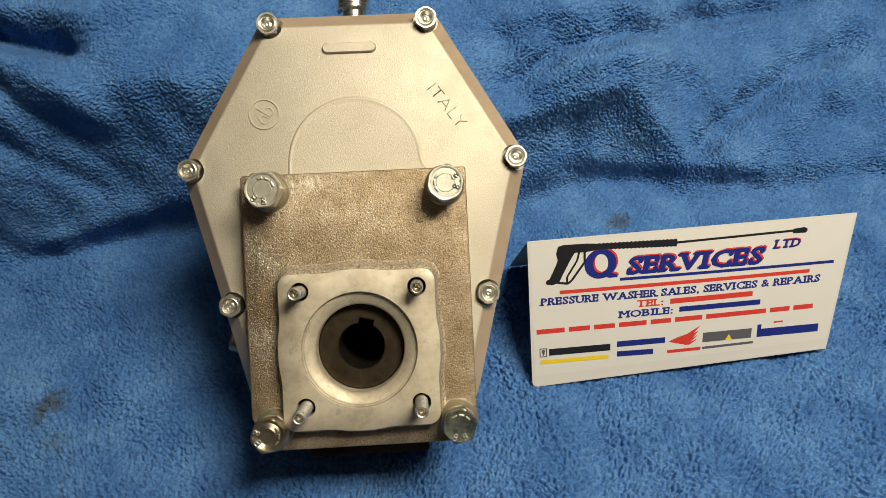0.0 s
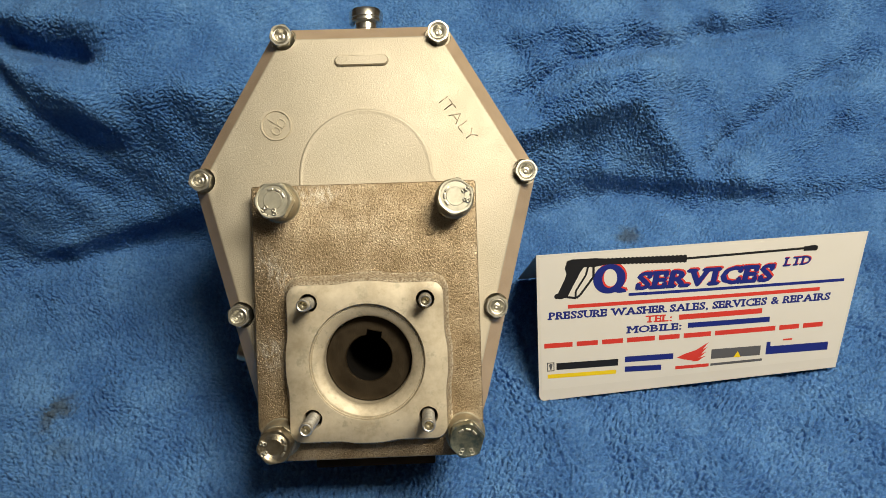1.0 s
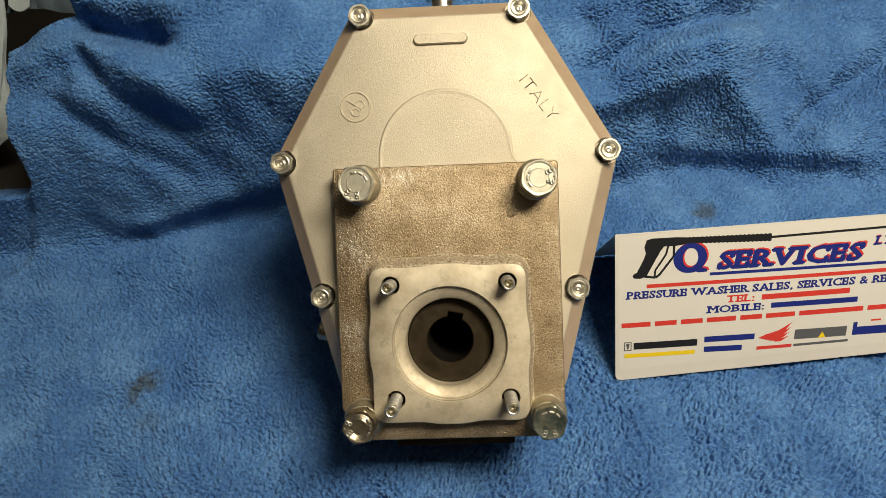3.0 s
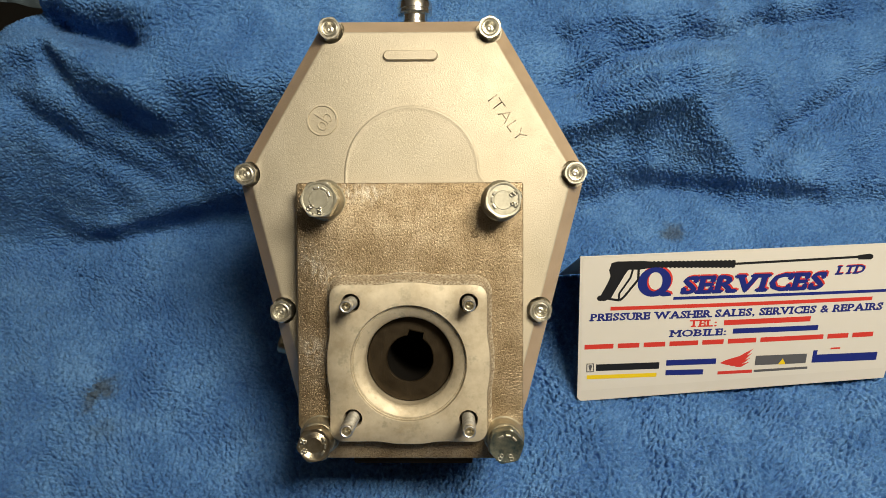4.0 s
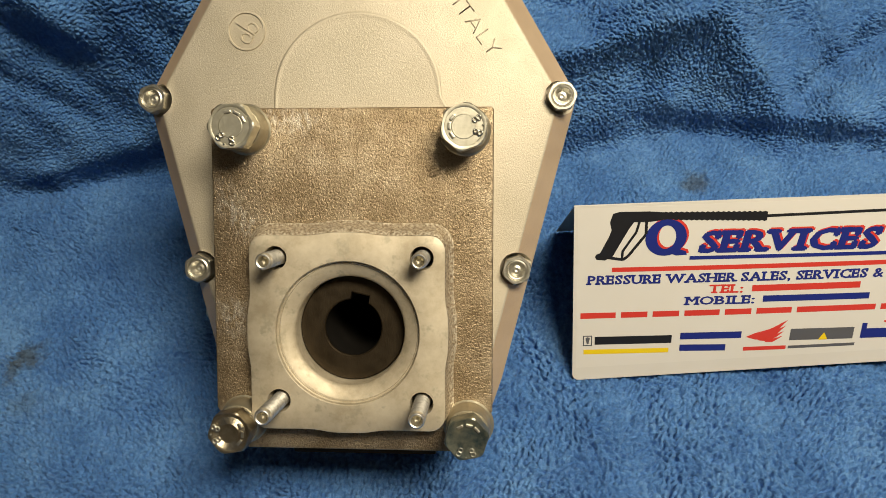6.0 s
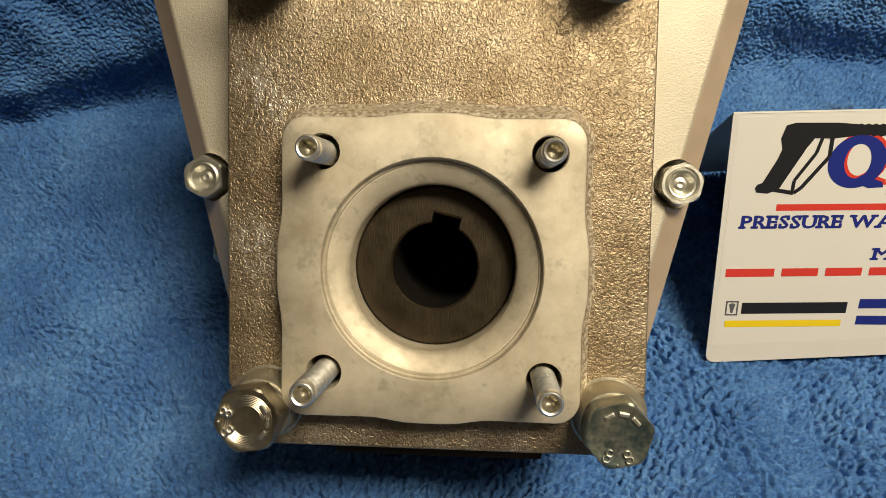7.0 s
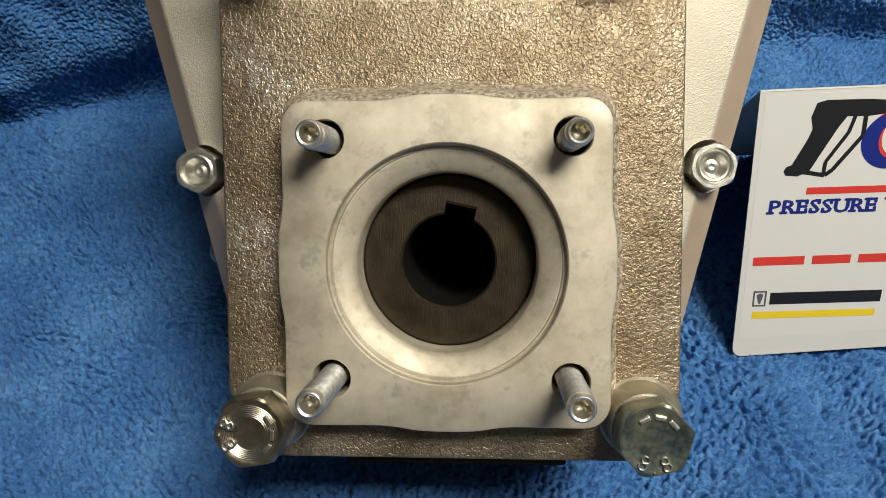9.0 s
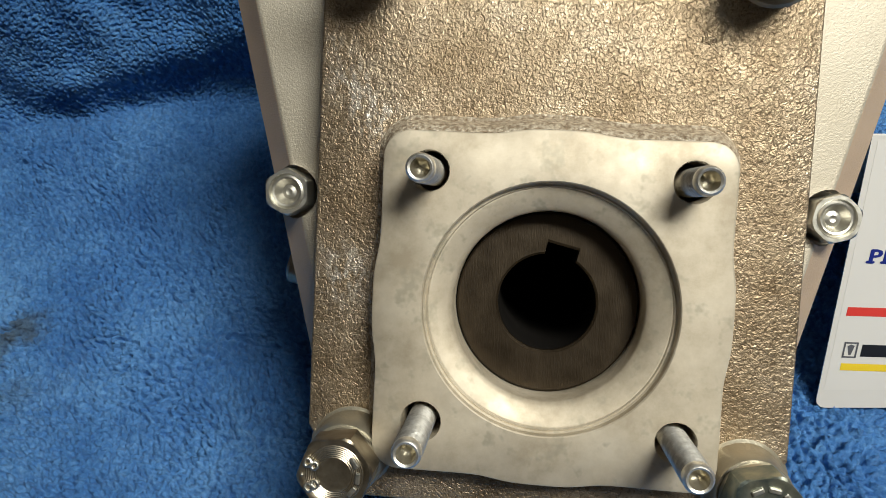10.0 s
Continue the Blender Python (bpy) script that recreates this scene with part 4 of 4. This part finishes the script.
def build_card():
    c = thing("advertising_card", Matrix.Identity(4), "white folded tent card with blue and red print on a towel", "card")
    part("front_panel", sheet(bmesh.new(), lambda a, b, t: on_card(*card_corner(a, b ** 1.8), -t), 48, 26, 0.0004), PAPER, c)
    top_l, top_r = on_card(*card_corner(0, 1)), on_card(*card_corner(1, 1))
    foot_l, foot_r = CARD_A + Vector((-0.004, 0.100, 0.001)), CARD_B + Vector((-0.006, 0.098, 0.001))
    part("back_panel", sheet(bmesh.new(), lambda a, b, t: top_l.lerp(top_r, a).lerp(foot_l.lerp(foot_r, a), b) + Vector((0, -t, -t)), 4, 4, 0.0004), PAPER, c)
    part("printed_sticker", sheet(bmesh.new(), lambda a, b, t: on_card((2.0 + (CARD_W * 1000 - 3.0 + 9.0 * b) * a) / 1000, (7.6 + (91.4 - 5.6 * a) * b) / 1000, 0.00006 - t), 48, 24, 0.0001), STICKER, c, "glossy white printed sticker")

    stems = {"P": "a", "R": "ab", "E": "aA", "S": "", "U": "AB", "W": "AB", "A": "ab", "H": "abAB", "L": "aA", "V": "AB", "I": "mM", "M": "abAB", "T": "m", "D": "aA", "B": "aA", "O": "", "C": "", "&": ""}

    def slab_letters(text, cap, shear):
        """Broad lettering with slab feet, set letter by letter from the left base corner."""
        bm, pen = bmesh.new(), 0.0
        for sign in text:
            if sign == " ":
                pen += cap * 0.42
                continue
            one, w = letters(sign, cap)
            if sign == "I":
                pen += cap * 0.10
            me = bpy.data.meshes.new("copy")
            one.to_mesh(me)
            one.free()
            first = len(bm.verts)
            bm.from_mesh(me)
            bpy.data.meshes.remove(me)
            bm.verts.ensure_lookup_table()
            for v in bm.verts[first:]:
                v.co.x += pen
            st, thin = cap * 0.17, cap * 0.13
            for foot in stems.get(sign, ""):
                mid = pen + {"a": st * 0.4, "b": w - st * 0.4, "m": w / 2}[foot.lower()]
                if sign in "AWV":
                    mid = pen + {"a": st * 0.5, "b": w - st * 0.5}[foot.lower()]
                lo = 0.0 if foot.islower() else cap - thin
                half = cap * (0.20 if foot.lower() != "m" else 0.22)
                bm.faces.new([bm.verts.new((mid + dx * half, lo + dy * thin, 0)) for dx, dy in ((-1, 0), (1, 0), (1, 1), (-1, 1))])
            if sign in "SCE":
                for dx, lo in ((w - st * 0.62, cap * 0.66), ) + (((0.0, 0.0),) if sign == "S" else ((w - st * 0.62, 0.0),)):
                    bm.faces.new([bm.verts.new((pen + dx + x * st * 0.62, lo + y * cap * 0.34, 0)) for x, y in ((0, 0), (1, 0), (1, 1), (0, 1))])
            pen += w + cap * (0.26 if sign == "I" else 0.11 if sign in "RV" else 0.17)
        for v in bm.verts:
            v.co.x += shear * v.co.y
        return bm, pen

    def line_of(text, p, q, cap, ink, proud=0.00016, bold=0.05, shear=0.0, name="printed_line"):
        """Lettering from base point p to base point q (millimetres on the card)."""
        bm = bmesh.new()
        (u0, v0), (u1, v1) = [(a / 1000, b / 1000) for a, b in (p, q)]
        ln = math.hypot(u1 - u0, v1 - v0)
        du, dv = (u1 - u0) / ln, (v1 - v0) / ln
        for n, (ox, oy) in enumerate(((-1, 0), (1, 0), (0, 0.6), (0, -0.6))):
            one, w = slab_letters(text, cap, shear)
            bmesh.ops.subdivide_edges(one, edges=[e for e in one.edges if e.calc_length() > 0.006], cuts=1)
            k = ln / w
            ox, oy = ox * bold * cap, oy * bold * cap
            place(one, lambda s: on_card(u0 + (s.x * k + ox) * du - (s.y + oy) * dv, v0 + (s.x * k + ox) * dv + (s.y + oy) * du, proud + n * 0.000012))
            me = bpy.data.meshes.new("copy")
            one.to_mesh(me)
            one.free()
            bm.from_mesh(me)
            bpy.data.meshes.remove(me)
        return part(name, bm, ink, c, smooth=False)

    def shape(points, ink, proud=0.00018, name="printed_shape"):
        bm = bmesh.new()
        vs = [bm.verts.new(on_card(u / 1000, v / 1000, proud)) for u, v in points]
        bm.faces.new(vs)
        bmesh.ops.triangulate(bm, faces=bm.faces[:])
        return part(name, bm, ink, c, smooth=False)

    def bar(p, q, thick, ink, proud=0.00016, name="printed_bar"):
        """A straight bar standing on the base line from p to q."""
        n = 10
        lo = [(p[0] + (q[0] - p[0]) * k / n, p[1] + (q[1] - p[1]) * k / n) for k in range(n + 1)]
        return shape(lo + [(u, v + thick) for u, v in reversed(lo)], ink, proud, name)

    def blocks(p, q, cap, ink, words, name="printed_bar"):
        """Bars of word length between p and q; words gives each one's count of letters, with gaps between."""
        total = sum(words) + 0.6 * (len(words) - 1)
        at = 0
        for w in words:
            a, b = at / total, (at + w) / total
            bar((p[0] + (q[0] - p[0]) * a, p[1] + (q[1] - p[1]) * a + cap * 0.12), (p[0] + (q[0] - p[0]) * b, p[1] + (q[1] - p[1]) * b + cap * 0.12), cap * 0.72, ink, name=name)
            at += w + 0.6

    # spray gun and lance
    def stroke(points, wide, ink, proud, name):
        """A bent line of even width."""
        for (u0, v0), (u1, v1) in zip(points, points[1:]):
            ln = math.hypot(u1 - u0, v1 - v0)
            a, b = (v1 - v0) / ln * wide / 2, (u1 - u0) / ln * wide / 2
            shape([(u0 + a, v0 - b), (u1 + a, v1 - b), (u1 - a, v1 + b), (u0 - a, v0 + b)], ink, proud, name)
            proud += 0.000012

    shape([(19.6, 95.2), (23, 96.0), (38, 95.3), (45.2, 94.4), (45.2, 90.2), (37.5, 89.6), (30.5, 90.0), (28.0, 86.5), (21.5, 74.5), (20.0, 71.6), (16.0, 70.0), (11.8, 70.6), (11.0, 72.2), (11.8, 73.6), (13.6, 74.2), (18.0, 83.0), (19.2, 86.5), (18.2, 90.5)], INK_BLACK, name="printed_gun")
    stroke([(17, 71.6), (25.5, 69.8), (28.0, 71.6), (36.8, 83.0), (36.8, 90.4)], 1.5, INK_BLACK, 0.00015, "printed_guard")
    stroke([(33.2, 90.0), (31.8, 84.6), (25.2, 74.6), (25.0, 70.4)], 1.3, INK_BLACK, 0.00022, "printed_trigger")
    ridge = [(45 + 53 * k / 40, 90.6 - 3.8 * k / 40 - (0.5 if k % 2 else 0.0)) for k in range(41)]
    ridge += [(98 - 53 * k / 40, 91.2 + 3.0 * k / 40 + (0.5 if k % 2 else 0.0)) for k in range(41)]
    shape(ridge, INK_BLACK, name="printed_barrel")
    bar((98, 88.3), (178, 87.0), 1.5, INK_BLACK, 0.00018, "printed_lance")
    shape([(177, 86.0), (185.6, 85.4), (187, 86.6), (186.6, 88.4), (184.5, 89.3), (177, 89.0)], INK_BLACK, name="printed_nozzle")
    # round emblem beside the name
    for du, dv, ink, proud in ((1.0, 0.9, INK_RED, 0.00012), (0.0, 0.0, INK_BLUE, 0.00018)):
        bm = bmesh.new()
        ro, ri, n = 10.6, 5.3, 40
        a = [bm.verts.new(on_card((47.2 + du + ro * math.cos(2 * math.pi * k / n)) / 1000, (80.6 + dv + 0.93 * ro * math.sin(2 * math.pi * k / n)) / 1000, proud)) for k in range(n)]
        b = [bm.verts.new(on_card((47.4 + du + ri * 0.92 * math.cos(2 * math.pi * k / n)) / 1000, (80.8 + dv + 1.2 * ri * math.sin(2 * math.pi * k / n)) / 1000, proud)) for k in range(n)]
        for k in range(n):
            bm.faces.new((a[k], a[(k + 1) % n], b[(k + 1) % n], b[k]))
        part("printed_emblem", bm, ink, c, smooth=False)
        shape([(46 + du, 73.5 + dv), (53 + du, 70.5 + dv), (58.5 + du, 70.6 + dv), (57.8 + du, 72.6 + dv), (50 + du, 75.6 + dv)], ink, proud + 0.00002, "printed_tail")
    line_of("SERVICES", (65.9, 72.4), (159.2, 68.7), 0.0110, INK_RED, 0.00014, 0.085, 0.11)
    line_of("SERVICES", (64.9, 71.6), (158.2, 67.9), 0.0110, INK_BLUE, 0.00022, 0.085, 0.11)
    line_of("LTD", (164.9, 77.3), (183.4, 76.9), 0.0056, INK_RED, 0.00012, 0.07, 0.18)
    line_of("LTD", (164.5, 76.9), (183.0, 76.5), 0.0056, INK_BLUE, 0.00020, 0.06, 0.18)
    bar((60, 67.7), (208.2, 61.9), 2.0, INK_BLUE)
    bar((20, 63.2), (191.4, 57.2), 2.5, INK_RED)
    line_of("PRESSURE WASHER SALES, SERVICES & REPAIRS", (7.6, 56.8), (200.2, 50.0), 0.0049, INK_BLUE, bold=0.055)
    line_of("TEL:", (71.8, 48.2), (90.6, 47.4), 0.0046, INK_RED, bold=0.055)
    blocks((94.5, 47.0), (152, 45.2), 5.0, INK_RED, (11,), "printed_number_bar")
    line_of("MOBILE:", (60, 42.0), (97.4, 40.7), 0.0046, INK_BLUE, bold=0.055)
    blocks((101, 40.6), (158, 38.5), 5.0, INK_BLUE, (11,), "printed_number_bar")
    blocks((4, 36.6), (196.7, 30.8), 4.6, INK_RED, (4, 3, 3, 4, 3, 4, 9, 3, 3), "printed_address_bar")
    # makers' signs as plain shapes
    for quad in (((5.6, 20.8), (10.6, 20.6), (10.6, 21.2), (5.6, 21.4)), ((5.6, 26.4), (10.6, 26.2), (10.6, 26.8), (5.6, 27.0)), ((5.6, 20.8), (6.2, 20.8), (6.2, 27.0), (5.6, 27.0)), ((10.0, 20.6), (10.6, 20.6), (10.6, 26.8), (10.0, 26.8)), ((7.8, 21.8), (8.6, 21.8), (9.4, 25.4), (8.1, 26.0), (6.9, 25.4))):
        shape(quad, INK_GREY, name="printed_badge")
    blocks((12, 20.4), (54.0, 18.9), 6.6, INK_BLACK, (7,), "printed_sign")
    bar((6, 15.7), (52.7, 14.0), 2.8, INK_YELLOW)
    blocks((58.6, 20.8), (92.0, 19.5), 5.6, INK_BLUE, (7,), "printed_sign")
    blocks((58.7, 13.8), (84.0, 12.4), 5.4, INK_BLUE, (4,), "printed_sign")
    for k in range(4):
        shape([(94.5 + 3.6 * k, 20.6 - 1.3 * k), (100 + 3.2 * k, 18.6 - 0.7 * k), (108.0 + 1.8 * k, 19.2 + 0.2 * k), (116.4 - 0.6 * k, 29.4 - 3.3 * k), (107.5 + 1.0 * k, 24.6 - 1.9 * k), (99.5 + 2.4 * k, 22.6 - 1.5 * k)], INK_RED, 0.00012 + 0.000012 * k, "printed_wing")
    blocks((94, 11.8), (117.5, 11.2), 3.2, INK_RED, (5,), "printed_sign")
    blocks((118.7, 15.8), (153.6, 14.5), 9.6, INK_GREY, (3,), "printed_sign")
    shape([(134.6, 16.2), (139.8, 16.0), (137.4, 20.5)], INK_YELLOW, 0.00020, "printed_spot")
    blocks((118.7, 11.6), (155.4, 11.0), 2.4, INK_GREY, (13,), "printed_sign")
    blocks((157.6, 14.6), (202.4, 12.9), 8.0, INK_BLUE, (7,), "printed_sign")
    bar((157.6, 20.6), (160.4, 20.5), 4.0, INK_BLUE, 0.0002)
    bar((169.2, 24.3), (175.8, 24.1), 1.2, INK_RED)
    return c


build_card()

# ---------------------------------------------------------------- cloth behind the towel
def build_cloth():
    t = thing("cotton_cloth", LEANING, "crumpled beige and grey-blue cotton cloth behind the towel", "cloth")

    def wave(a, b):
        return 0.010 * math.sin(9 * a + 5 * b) + 0.006 * math.sin(17 * b - 6 * a) + 0.004 * math.sin(31 * a + 11 * b)
    part("beige_piece", sheet(bmesh.new(), lambda a, b, h: Vector((-0.56 + 0.170 * a + 0.002 * math.sin(20 * b), 0.272 + h + 0.7 * wave(a, b), 0.175 + 0.23 * b)), 30, 30, 0.0015), CLOTH_BEIGE, t)
    def grey_at(a, b, h):
        low, high = 0.146 + 0.012 * max(0, (a - 0.85) / 0.15), 0.205 + 0.160 * (a - 0.807) + 0.130 * min(1, max(0, (a - 0.945) / 0.03))
        return Vector((-0.56 + 0.180 * a + 0.004 * math.sin(3 * b) * a, 0.262 + h + 0.6 * wave(a, b), low + (high - low) * b))
    part("grey_piece", sheet(bmesh.new(), grey_at, 60, 24, 0.0015), CLOTH_GREY, t)
    part("loose_corner", sheet(bmesh.new(), lambda a, b, h: Vector((-0.376 + 0.018 * a, 0.262 + h + 0.002 * math.sin(7 * b), 0.263 + 0.020 * (a - 0.55) ** 2 + 0.09 * b)), 20, 20, 0.0015), CLOTH_GREY, t)
    part("dark_piece", sheet(bmesh.new(), lambda a, b, h: Vector((-0.388 + 0.110 * a, 0.276 + h + 0.4 * wave(a, b), 0.266 + 0.004 * math.sin(8 * a) + 0.10 * b)), 20, 20, 0.0015), CLOTH_BLUE, t)


build_cloth()

# ---------------------------------------------------------------- lamp fitting over the bench
def build_lamp(at):
    t = thing("hanging_lamp", Matrix.Translation((at[0], at[1], at[2] + 0.05)), "white lamp fitting hung from the ceiling over the bench", "lamp")
    part("lamp_body", box(bmesh.new(), (-0.36, -0.25, -0.03), (0.36, 0.25, 0.04), 0.008), CEILING_PAINT, t)
    for x in (-0.2, 0.2):
        bm = bmesh.new()
        bmesh.ops.create_cone(bm, segments=12, radius1=0.006, radius2=0.006, depth=0.37, cap_ends=True)
        bmesh.ops.translate(bm, verts=bm.verts[:], vec=(x, 0, 0.225))
        part("hanger_rod", bm, STEEL, t)


for at, watts in LAMPS:
    build_lamp(at)
